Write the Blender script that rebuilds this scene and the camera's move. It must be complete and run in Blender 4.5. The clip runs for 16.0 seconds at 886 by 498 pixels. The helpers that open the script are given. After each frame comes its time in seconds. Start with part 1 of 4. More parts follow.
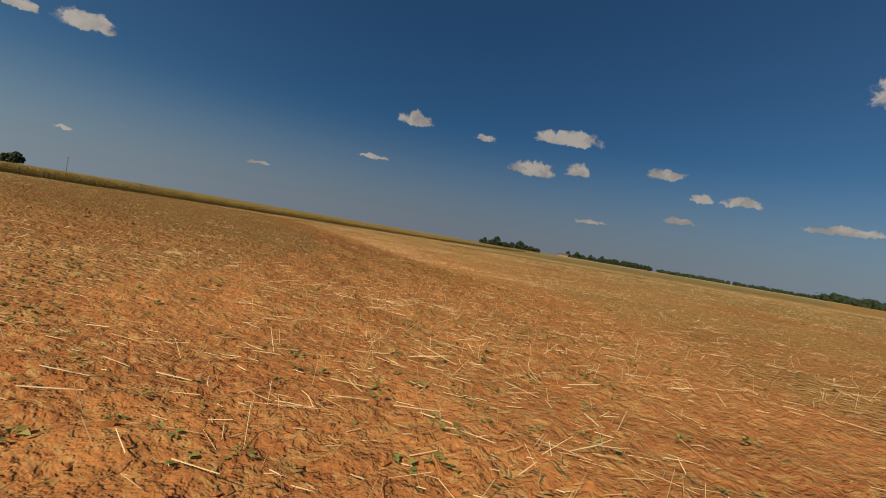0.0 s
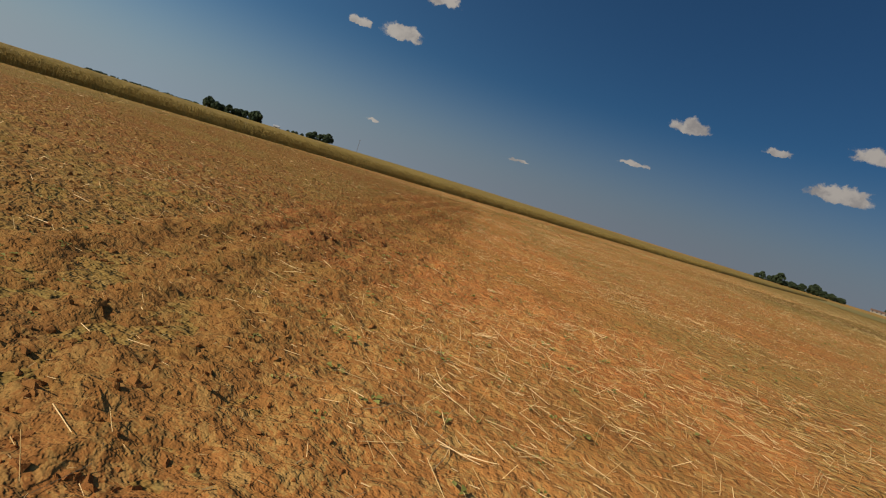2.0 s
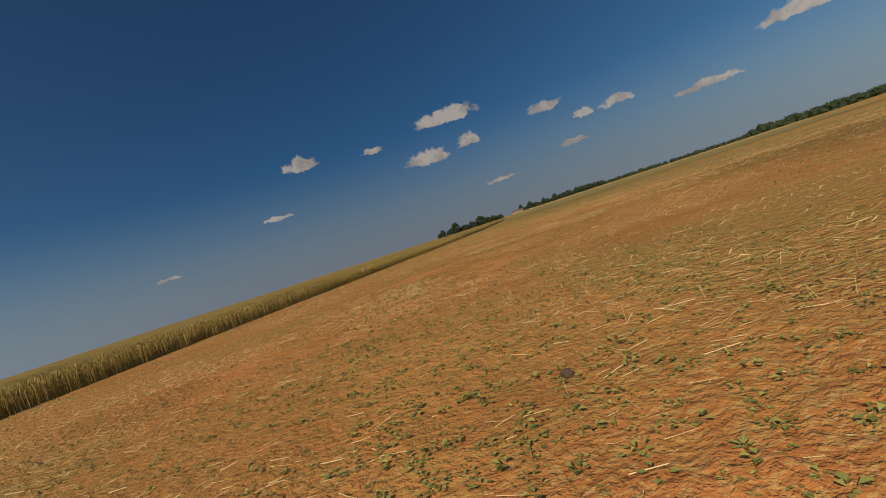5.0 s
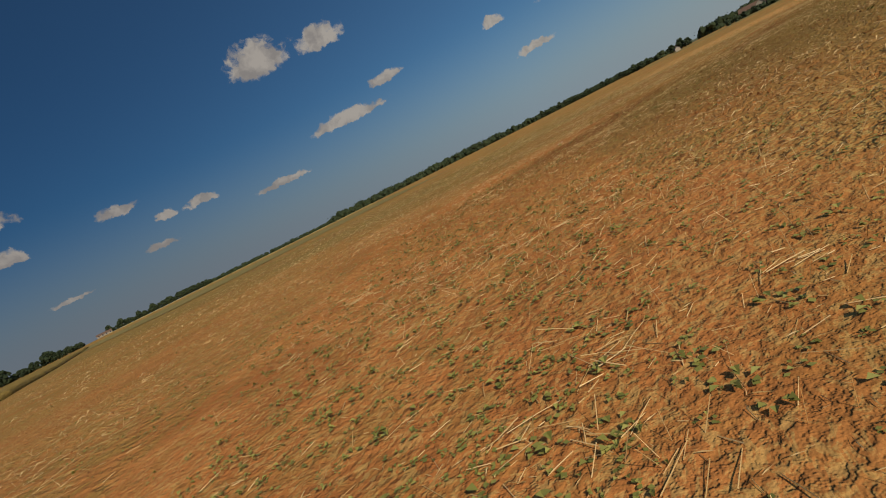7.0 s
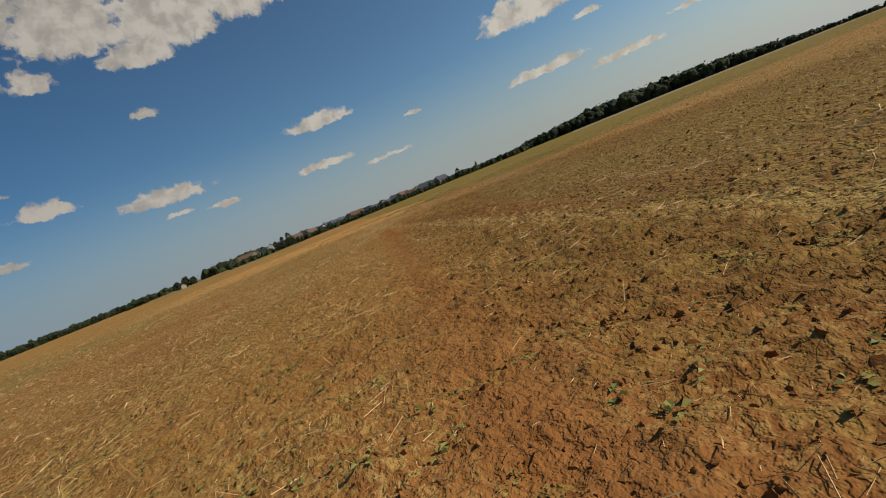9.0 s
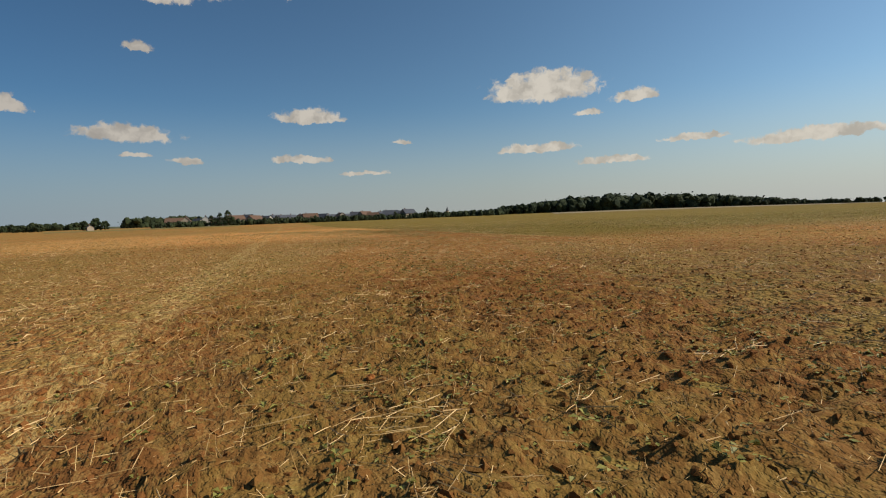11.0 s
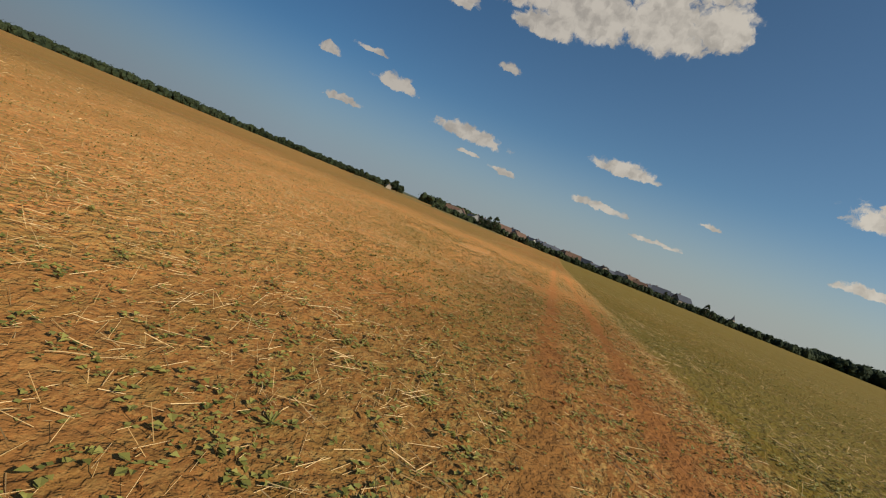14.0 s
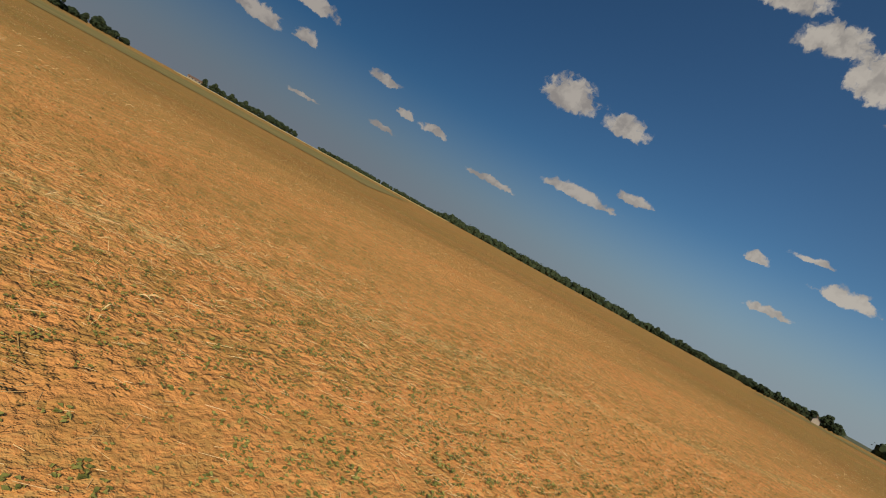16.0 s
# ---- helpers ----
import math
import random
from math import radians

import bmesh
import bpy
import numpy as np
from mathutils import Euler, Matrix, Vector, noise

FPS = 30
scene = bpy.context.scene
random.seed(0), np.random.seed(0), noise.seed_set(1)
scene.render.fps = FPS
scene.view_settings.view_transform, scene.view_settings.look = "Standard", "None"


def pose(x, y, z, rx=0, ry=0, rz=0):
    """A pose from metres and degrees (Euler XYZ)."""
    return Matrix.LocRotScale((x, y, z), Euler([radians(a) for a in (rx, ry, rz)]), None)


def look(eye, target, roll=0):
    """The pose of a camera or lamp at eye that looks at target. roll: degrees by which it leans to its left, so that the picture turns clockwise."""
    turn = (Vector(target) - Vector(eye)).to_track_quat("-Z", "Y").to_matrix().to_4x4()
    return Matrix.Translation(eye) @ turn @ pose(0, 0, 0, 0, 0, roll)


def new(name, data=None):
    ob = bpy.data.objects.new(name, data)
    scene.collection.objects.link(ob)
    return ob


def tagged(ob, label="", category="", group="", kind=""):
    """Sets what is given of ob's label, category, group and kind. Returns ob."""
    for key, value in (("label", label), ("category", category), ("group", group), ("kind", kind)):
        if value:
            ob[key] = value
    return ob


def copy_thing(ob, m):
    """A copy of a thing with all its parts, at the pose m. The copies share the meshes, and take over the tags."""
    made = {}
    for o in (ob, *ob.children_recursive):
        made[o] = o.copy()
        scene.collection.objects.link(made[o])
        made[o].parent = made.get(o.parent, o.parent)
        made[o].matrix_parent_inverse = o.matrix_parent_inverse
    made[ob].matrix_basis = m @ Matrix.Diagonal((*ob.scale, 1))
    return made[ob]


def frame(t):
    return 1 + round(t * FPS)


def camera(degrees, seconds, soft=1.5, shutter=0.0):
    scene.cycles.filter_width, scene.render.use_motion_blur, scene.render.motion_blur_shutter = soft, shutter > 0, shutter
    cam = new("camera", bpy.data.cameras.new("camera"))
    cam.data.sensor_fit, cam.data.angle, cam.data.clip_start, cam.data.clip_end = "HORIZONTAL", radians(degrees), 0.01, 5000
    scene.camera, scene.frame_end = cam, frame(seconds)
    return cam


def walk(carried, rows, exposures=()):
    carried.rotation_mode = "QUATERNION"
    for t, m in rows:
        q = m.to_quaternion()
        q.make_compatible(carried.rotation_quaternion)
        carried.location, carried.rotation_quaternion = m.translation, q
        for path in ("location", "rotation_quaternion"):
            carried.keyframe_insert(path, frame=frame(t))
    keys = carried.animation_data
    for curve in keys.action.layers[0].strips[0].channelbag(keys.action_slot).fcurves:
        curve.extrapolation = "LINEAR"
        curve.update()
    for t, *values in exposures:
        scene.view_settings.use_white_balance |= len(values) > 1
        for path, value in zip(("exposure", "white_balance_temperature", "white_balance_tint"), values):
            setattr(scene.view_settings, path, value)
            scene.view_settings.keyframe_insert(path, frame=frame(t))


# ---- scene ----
SECONDS = 16.0
cam = camera(83.4, SECONDS, soft=1.1)
ROWS = [
    (0.0, pose(0.00, 0.00, 0.80, 88.80, -9.75, 0.28)),
    (0.5, pose(0.34, 5.99, 0.85, 88.88, -11.40, 6.02)),
    (1.0, pose(-0.06, 11.97, 0.95, 86.68, -13.95, 14.58)),
    (1.5, pose(-1.49, 17.79, 1.06, 84.36, -17.61, 22.94)),
    (2.0, pose(-3.67, 23.38, 1.16, 82.22, -17.32, 29.05)),
    (2.5, pose(-6.15, 28.84, 1.24, 83.19, -6.92, 25.61)),
    (3.0, pose(-8.78, 34.23, 1.31, 83.91, 1.02, 20.71)),
    (3.5, pose(-11.50, 39.58, 1.33, 83.62, 7.55, 15.68)),
    (4.0, pose(-14.15, 44.96, 1.27, 83.13, 12.12, 9.95)),
    (4.5, pose(-16.37, 50.53, 1.14, 85.86, 13.80, 1.00)),
    (5.0, pose(-17.88, 56.34, 1.08, 88.94, 17.95, -7.20)),
    (5.2, pose(-18.26, 58.71, 1.08, 88.87, 20.52, -10.76)),
    (5.5, pose(-18.54, 62.29, 1.08, 87.98, 23.81, -16.59)),
    (6.0, pose(-18.06, 68.26, 1.08, 85.45, 27.03, -27.68)),
    (6.5, pose(-16.20, 73.95, 1.08, 82.69, 27.71, -40.34)),
    (7.0, pose(-12.93, 78.96, 1.08, 81.06, 26.26, -54.56)),
    (7.3, pose(-10.37, 81.48, 1.08, 81.14, 24.66, -63.97)),
    (7.5, pose(-8.46, 82.93, 1.08, 81.76, 23.54, -70.55)),
    (8.0, pose(-3.10, 85.58, 1.08, 84.38, 21.65, -86.11)),
    (8.5, pose(2.80, 86.52, 1.08, 83.92, 22.57, -99.67)),
    (9.0, pose(8.76, 85.94, 1.07, 82.81, 21.87, -111.43)),
    (9.5, pose(14.59, 84.53, 1.07, 81.64, 12.91, -113.40)),
    (10.0, pose(20.28, 82.62, 1.07, 82.17, 5.65, -116.67)),
    (10.2, pose(22.52, 81.77, 1.07, 82.32, 5.25, -117.10)),
    (10.5, pose(25.88, 80.46, 1.04, 83.30, 4.73, -116.83)),
    (11.0, pose(31.43, 78.19, 0.96, 86.59, 2.26, -115.65)),
    (11.5, pose(36.95, 75.83, 0.86, 90.51, -1.23, -113.44)),
    (12.0, pose(42.44, 73.41, 0.79, 93.37, -5.39, -111.34)),
    (12.3, pose(45.73, 71.94, 0.76, 93.90, -7.90, -110.29)),
    (12.5, pose(47.92, 70.96, 0.76, 93.67, -9.70, -109.41)),
    (13.0, pose(53.41, 68.54, 0.80, 92.29, -17.59, -104.38)),
    (13.5, pose(58.98, 66.33, 0.94, 90.15, -22.47, -98.40)),
    (14.0, pose(64.70, 64.50, 1.14, 85.90, -22.07, -84.32)),
    (14.5, pose(70.56, 63.23, 1.40, 84.74, -22.91, -70.09)),
    (15.0, pose(76.53, 62.67, 1.65, 85.23, -26.48, -58.36)),
    (15.5, pose(82.51, 62.96, 1.80, 84.69, -29.46, -47.09)),
    (16.0, pose(88.23, 64.72, 1.89, 86.79, -28.79, -35.69)),
]
walk(cam, ROWS, ((0.0, -0.06), (5.0, -0.12), (7.5, -0.30), (8.5, -0.30), (9.2, -0.08), (10.5, 0.0), (12.5, 0.02), (13.5, -0.04), (16.0, -0.12)))

# ------------------------------------------------------------------ light
SUN_AZ, SUN_EL = -150.5, 36.5          # clockwise from +y, and above the horizon


def bearing(az, el=0.0):
    """Unit vector for a bearing clockwise from +y and an elevation, in degrees."""
    a, e = radians(az), radians(el)
    return Vector((math.sin(a) * math.cos(e), math.cos(a) * math.cos(e), math.sin(e)))


world = bpy.data.worlds.new("sky")
scene.world = world
world.use_nodes = True
wn = world.node_tree.nodes
sky = wn.new("ShaderNodeTexSky")
sky.sky_type = "NISHITA"
sky.sun_disc = False
sky.sun_elevation = radians(SUN_EL)
sky.sun_rotation = radians(SUN_AZ)
sky.altitude, sky.air_density, sky.dust_density, sky.ozone_density = 200, 1.0, 0.5, 3.0
wl = world.node_tree.links
# haze: the air is deep blue away from the sun and paler round towards it, greyish just over the horizon
direction = wn.new("ShaderNodeTexCoord").outputs["Generated"]
dot = wn.new("ShaderNodeVectorMath")
dot.operation = "DOT_PRODUCT"
dot.inputs[1].default_value = bearing(183)
wl.new(direction, dot.inputs[0])
span = wn.new("ShaderNodeMapRange")
span.inputs["From Min"].default_value = -1.0
wl.new(dot.outputs["Value"], span.inputs["Value"])


def shade(stops):
    n = wn.new("ShaderNodeValToRGB")
    for k, (p, c) in enumerate(stops):
        stop = n.color_ramp.elements[k] if k < 2 else n.color_ramp.elements.new(p)
        stop.position, stop.color = p, (*c, 1)
    wl.new(span.outputs["Result"], n.inputs["Fac"])
    return n.outputs["Color"]


def blend(kind, fac, a, c):
    n = wn.new("ShaderNodeMix")
    n.data_type, n.blend_type = "RGBA", kind
    for v, s in ((fac, 0), (a, 6), (c, 7)):
        if hasattr(v, "is_output"):
            wl.new(v, n.inputs[s])
        else:
            n.inputs[s].default_value = (*v, 1) if isinstance(v, tuple) else v
    return n.outputs[2]


def sky_math(op, a, c=0.0, d=0.0):
    n = wn.new("ShaderNodeMath")
    n.operation = op
    for k, v in enumerate((a, c, d)):
        if hasattr(v, "is_output"):
            wl.new(v, n.inputs[k])
        else:
            n.inputs[k].default_value = v
    return n.outputs["Value"]


def sky_step(v, lo, hi):
    n = wn.new("ShaderNodeMapRange")
    n.interpolation_type = "SMOOTHSTEP"
    n.inputs["From Min"].default_value, n.inputs["From Max"].default_value = lo, hi
    wl.new(v, n.inputs["Value"])
    return n.outputs["Result"]


def sky_vec(op, a, c):
    n = wn.new("ShaderNodeVectorMath")
    n.operation = op
    for k, v in enumerate((a, c)):
        if hasattr(v, "is_output"):
            wl.new(v, n.inputs[k])
        else:
            n.inputs[k].default_value = v
    return n.outputs["Value" if op == "LENGTH" else "Vector"]


def sky_noise(v, scale, detail, colour=False):
    n = wn.new("ShaderNodeTexNoise")
    n.inputs["Scale"].default_value, n.inputs["Detail"].default_value, n.inputs["Roughness"].default_value = scale, detail, 0.6
    wl.new(v, n.inputs["Vector"])
    return n.outputs["Color" if colour else "Fac"]


split = wn.new("ShaderNodeSeparateXYZ")
wl.new(direction, split.inputs[0])
strength = 0.11
clear = blend("MULTIPLY", 1.0, sky.outputs["Color"], shade(((0.0, (0.10, 0.21, 0.295)), (0.28, (0.31, 0.48, 0.57)), (0.75, (0.68, 0.82, 0.82)), (1.0, (0.95, 1.05, 1.0)))))
mist = shade(((0.0, (1.42, 1.66, 2.0)), (0.28, (2.25, 2.80, 3.3)), (0.75, (3.3, 3.5, 3.35)), (1.0, (4.5, 4.6, 4.3))))
air = blend("MIX", sky_step(split.outputs["Z"], -0.02, 0.23), mist, clear)

# fair-weather cumulus: bearing, elevation, width and height in degrees
CUMULUS = (
    (-35.1, 18.4, 4.6, 2.0), (-37.8, 13.7, 5.2, 1.6), (-42.6, 13.3, 2.4, 1.0), (-5.5, 12.7, 4.4, 1.5), (2.6, 12.0, 2.6, 0.8), (11.9, 13.3, 8.0, 1.7),
    (8.5, 9.6, 5.6, 1.8), (13.4, 10.1, 2.6, 1.6), (-9.9, 7.8, 3.6, 0.6), (22.6, 10.6, 3.8, 1.2), (29.8, 8.5, 3.6, 1.1), (24.5, 6.0, 3.0, 0.8))
CUMULUS += (
    (26.2, 8.4, 2.6, 0.9), (38.1, 6.7, 6.6, 0.9), (41.6, 19.0, 7.2, 3.6), (48.7, 18.4, 5.6, 2.6), (47.6, 10.0, 9.0, 1.6), (53.3, 12.0, 4.2, 1.2), (74.0, 11.5, 5.2, 1.9),
    (66.0, 11.8, 2.6, 1.1), (70.5, 13.4, 4.0, 0.7), (69.3, 7.5, 5.0, 0.9), (83.9, 9.6, 8.6, 2.0), (84.2, 7.4, 3.0, 0.5), (85.1, 17.5, 3.0, 1.0), (89.0, 7.0, 3.4, 0.7))
CUMULUS += (
    (101.5, 11.8, 8.0, 1.7), (99.9, 7.2, 6.8, 1.0), (111.4, 8.9, 2.4, 0.5), (127.6, 14.2, 13.0, 3.6), (132.0, 10.9, 3.8, 0.8), (126.5, 7.6, 9.0, 1.2), (137.0, 12.2, 5.2, 1.4),
    (152.0, 6.6, 12.0, 1.4), (134.9, 5.8, 8.0, 0.9), (142.5, 7.4, 6.5, 0.8), (160.5, 12.6, 6.5, 3.4), (107.0, 5.6, 6.0, 0.5), (-38.4, 4.1, 1.8, 0.35), (-21.4, 4.7, 2.2, 0.35))
CUMULUS += (
    (69.0, 29.8, 9.0, 5.0), (75.0, 28.0, 10.0, 6.0), (77.3, 22.0, 4.5, 2.0), (82.0, 26.6, 11.5, 7.0), (85.0, 30.5, 12.0, 7.0), (91.0, 26.0, 12.5, 7.4), (94.0, 31.0, 10.0, 6.0),
    (99.0, 26.8, 11.5, 7.2), (105.0, 27.2, 6.5, 5.0), (103.0, 31.0, 8.0, 5.0), (87.0, 22.8, 8.0, 2.8), (62.5, 31.6, 7.0, 3.0), (57.0, 34.0, 8.0, 3.0), (15.5, 4.6, 4.0, 0.5))
deg = 57.29578
place_in_sky = wn.new("ShaderNodeCombineXYZ")
wl.new(sky_math("MULTIPLY", sky_math("ARCTAN2", split.outputs["X"], split.outputs["Y"]), deg), place_in_sky.inputs[0])
wl.new(sky_math("MULTIPLY", sky_math("ARCSINE", split.outputs["Z"]), deg), place_in_sky.inputs[1])
here = place_in_sky.outputs[0]
swirl = sky_vec("SUBTRACT", sky_noise(here, 0.9, 4, True), (0.5, 0.5, 0.5))
here_bent = sky_vec("ADD", here, sky_vec("MULTIPLY", swirl, (1.9, 1.1, 0.0)))
rim = None
for az, el, wide, high in CUMULUS:
    # round above, flat below
    s = (2.0 / wide, 1.45 / high, 0.0)
    off = sky_vec("MULTIPLY", sky_vec("SUBTRACT", here_bent, (az, el - 0.22 * high, 0.0)), s)
    q = sky_vec("LENGTH", sky_vec("MAXIMUM", off, sky_vec("MULTIPLY", off, (1.0, -2.3, 0.0))), (0.0, 0.0, 0.0))
    rim = q if rim is None else sky_math("MINIMUM", rim, q)
curl = sky_noise(here_bent, 0.8, 4)
depth = sky_math("SUBTRACT", 1.0, sky_math("ADD", rim, sky_math("MULTIPLY", sky_math("SUBTRACT", curl, 0.5), 1.3)))
cover = sky_math("MULTIPLY", sky_step(depth, -0.04, 0.30), 0.95)
body = sky_noise(here_bent, 0.42, 3)
vapour = blend("MIX", sky_step(body, 0.34, 0.62), shade(((0.0, (2.3, 2.1, 2.0)), (0.75, (4.0, 3.65, 3.1)))), shade(((0.0, (3.6, 3.25, 2.9)), (0.75, (5.9, 5.4, 4.6)))))
air = blend("MIX", cover, air, vapour)
wn["Background"].inputs["Strength"].default_value = strength
wl.new(air, wn["Background"].inputs["Color"])

sun_data = bpy.data.lights.new("sun", "SUN")
sun_data.energy, sun_data.angle, sun_data.color = 4.3, radians(0.53), (1.0, 0.905, 0.775)
sun = new("sun", sun_data)
sun.matrix_basis = look(bearing(SUN_AZ, SUN_EL) * 100, (0, 0, 0))

# ------------------------------------------------------------------ materials


def material(name, build, rough=0.9, spec=0.2):
    """A node material; build(tree, coords) returns the colour socket and a bump height socket or None."""
    m = bpy.data.materials.new(name)
    m.use_nodes = True
    t = m.node_tree
    b = t.nodes["Principled BSDF"]
    b.inputs["Roughness"].default_value = rough
    b.inputs["Specular IOR Level"].default_value = spec
    co = t.nodes.new("ShaderNodeTexCoord").outputs["Object"]
    col, height, dist = build(t, co)
    if hasattr(col, "is_output"):
        t.links.new(col, b.inputs["Base Color"])
    else:
        b.inputs["Base Color"].default_value = (*col, 1)
    if height is not None:
        bump = t.nodes.new("ShaderNodeBump")
        bump.inputs["Strength"].default_value = 1.0
        bump.inputs["Distance"].default_value = dist
        t.links.new(height, bump.inputs["Height"])
        t.links.new(bump.outputs["Normal"], b.inputs["Normal"])
    return m


def tex(t, co, scale, detail=4.0, rough=0.55, dist=0.0, stretch=None, kind="noise"):
    if stretch is not None:
        mp = t.nodes.new("ShaderNodeMapping")
        mp.inputs["Rotation"].default_value = (0, 0, radians(stretch[1]))
        mp.inputs["Scale"].default_value = stretch[0]
        t.links.new(co, mp.inputs["Vector"])
        co = mp.outputs["Vector"]
    if kind == "voronoi":
        n = t.nodes.new("ShaderNodeTexVoronoi")
        n.inputs["Scale"].default_value = scale
        t.links.new(co, n.inputs["Vector"])
        return n.outputs["Distance"]
    n = t.nodes.new("ShaderNodeTexNoise")
    n.inputs["Scale"].default_value = scale
    n.inputs["Detail"].default_value = detail
    n.inputs["Roughness"].default_value = rough
    n.inputs["Distortion"].default_value = dist
    t.links.new(co, n.inputs["Vector"])
    return n.outputs["Fac"]


def ramp(t, fac, lo, hi):
    n = t.nodes.new("ShaderNodeMapRange")
    n.interpolation_type = "SMOOTHSTEP"
    n.inputs["From Min"].default_value, n.inputs["From Max"].default_value = lo, hi
    t.links.new(fac, n.inputs["Value"])
    return n.outputs["Result"]


def calc(t, op, a, b):
    n = t.nodes.new("ShaderNodeMath")
    n.operation = op
    for i, v in enumerate((a, b)):
        if hasattr(v, "is_output"):
            t.links.new(v, n.inputs[i])
        else:
            n.inputs[i].default_value = v
    return n.outputs["Value"]


def mix(t, fac, a, b):
    n = t.nodes.new("ShaderNodeMix")
    n.data_type = "RGBA"
    for v, i in ((fac, 0), (a, 6), (b, 7)):
        if hasattr(v, "is_output"):
            t.links.new(v, n.inputs[i])
        else:
            n.inputs[i].default_value = (*v, 1) if isinstance(v, tuple) else v
    return n.outputs[2]


def island(t):
    return t.nodes.new("ShaderNodeNewGeometry").outputs["Random Per Island"]


ROW = 98.0                              # bearing of the drill rows and wheel tracks
RX, RY = math.sin(radians(ROW)), math.cos(radians(ROW))
TRACK_N = (0.225, 0.974)                # the first wheel track: its normal, and its distance along that
TRACK_C = 0.225 * 25.5 + 0.974 * 81.8
EDGE_Y, EDGE_X, EDGE_K, CROP_H = 77.5, -29.5, 0.33, 0.95   # line of the standing crop


def soil_nodes(t, co, cover=1.0, depth=0.10, scale=14.0, lumpy=0.5, regrowth=0.0):
    """Dry red-brown loam with pale crusted patches, chaff and a thin green growth; regrowth: how far a thin olive sward covers it."""
    big = tex(t, co, 0.09, 3, 0.6)
    mid = tex(t, co, 0.7, 4, 0.6)
    fine = tex(t, co, 9.0, 5, 0.65)
    grit = tex(t, co, 60.0, 3, 0.6)
    sep = t.nodes.new("ShaderNodeSeparateXYZ")
    t.links.new(co, sep.inputs[0])
    east = sep.outputs["X"]
    v = calc(t, "ADD", calc(t, "MULTIPLY", east, -RY), calc(t, "MULTIPLY", sep.outputs["Y"], RX))
    wander = calc(t, "MULTIPLY", tex(t, co, 0.35, 4, 0.6), 3.0)
    back = calc(t, "SUBTRACT", wander, v)
    north = calc(t, "ADD", calc(t, "ADD", calc(t, "MULTIPLY", east, TRACK_N[0]), calc(t, "MULTIPLY", sep.outputs["Y"], TRACK_N[1])), -TRACK_C)
    south = calc(t, "SUBTRACT", calc(t, "MULTIPLY", wander, 0.5), north)
    west = calc(t, "SUBTRACT", calc(t, "ADD", calc(t, "MULTIPLY", sep.outputs["Y"], -0.36), calc(t, "MULTIPLY", east, -0.876)), -4.5)
    west = calc(t, "MULTIPLY", ramp(t, calc(t, "ADD", west, wander), 0.7, 2.4), calc(t, "MULTIPLY", ramp(t, sep.outputs["Y"], 2, 14), ramp(t, calc(t, "MULTIPLY", sep.outputs["Y"], -1.0), -68, -52)))
    west = calc(t, "MULTIPLY", west, ramp(t, calc(t, "ADD", east, calc(t, "MULTIPLY", sep.outputs["Y"], -EDGE_K)), EDGE_X - EDGE_K * EDGE_Y + 2.0, EDGE_X - EDGE_K * EDGE_Y + 7.0))
    # freshly turned darker strip south of the first track, green regrowth south of the second
    bend = calc(t, "MULTIPLY", ramp(t, calc(t, "MULTIPLY", east, -1.0), -18, 2), 0.4)
    turned = calc(t, "MULTIPLY", calc(t, "MULTIPLY", ramp(t, calc(t, "SUBTRACT", south, bend), 0.5, 2.2), ramp(t, sep.outputs["Y"], 58, 68)), calc(t, "MULTIPLY", ramp(t, east, -9, 3), ramp(t, calc(t, "MULTIPLY", east, -1.0), -45, -33)))
    hem = calc(t, "SUBTRACT", calc(t, "MULTIPLY", mid, 0.9), v)
    regrown = calc(t, "MULTIPLY", ramp(t, hem, -70.1, -69.5), ramp(t, east, 40, 54))
    lane = calc(t, "MULTIPLY", ramp(t, calc(t, "SUBTRACT", wander, v), -75.0, -72.0), calc(t, "MULTIPLY", ramp(t, east, 42, 51), ramp(t, calc(t, "MULTIPLY", east, -1.0), -95, -75)))
    # paler eastern soil: the brightness of ground seen down-sun is put into its colour
    dry = calc(t, "MULTIPLY", calc(t, "MULTIPLY", calc(t, "MULTIPLY", ramp(t, east, 58, 74), ramp(t, calc(t, "MULTIPLY", east, -1.0), -150, -112)), ramp(t, calc(t, "MULTIPLY", sep.outputs["Y"], -1.0), -112, -88)), calc(t, "SUBTRACT", 1.0, calc(t, "MAXIMUM", regrown, lane)))
    col = mix(t, ramp(t, mid, 0.35, 0.65), (0.39, 0.133, 0.036), (0.51, 0.193, 0.052))
    col = mix(t, ramp(t, big, 0.42, 0.62), col, (0.44, 0.162, 0.043))
    # browner loam along the middle of the field
    brown = calc(t, "MULTIPLY", calc(t, "MULTIPLY", ramp(t, sep.outputs["Y"], 58, 70), ramp(t, east, 2, 10)), ramp(t, calc(t, "MULTIPLY", east, -1.0), -66, -54))
    brown = calc(t, "MAXIMUM", brown, lane)
    col = mix(t, calc(t, "MULTIPLY", brown, 0.74), col, (0.245, 0.108, 0.031))
    col = mix(t, calc(t, "MULTIPLY", dry, 0.85), col, (0.82, 0.342, 0.100))
    # turned soil, its dark tone deepened to hold the shade of backlit clods
    col = mix(t, calc(t, "MULTIPLY", turned, 0.88), col, (0.172, 0.073, 0.021))
    # red-brown west strip; shade between its clods is painted into the tone as well
    col = mix(t, calc(t, "MULTIPLY", west, 0.82), col, (0.205, 0.076, 0.022))
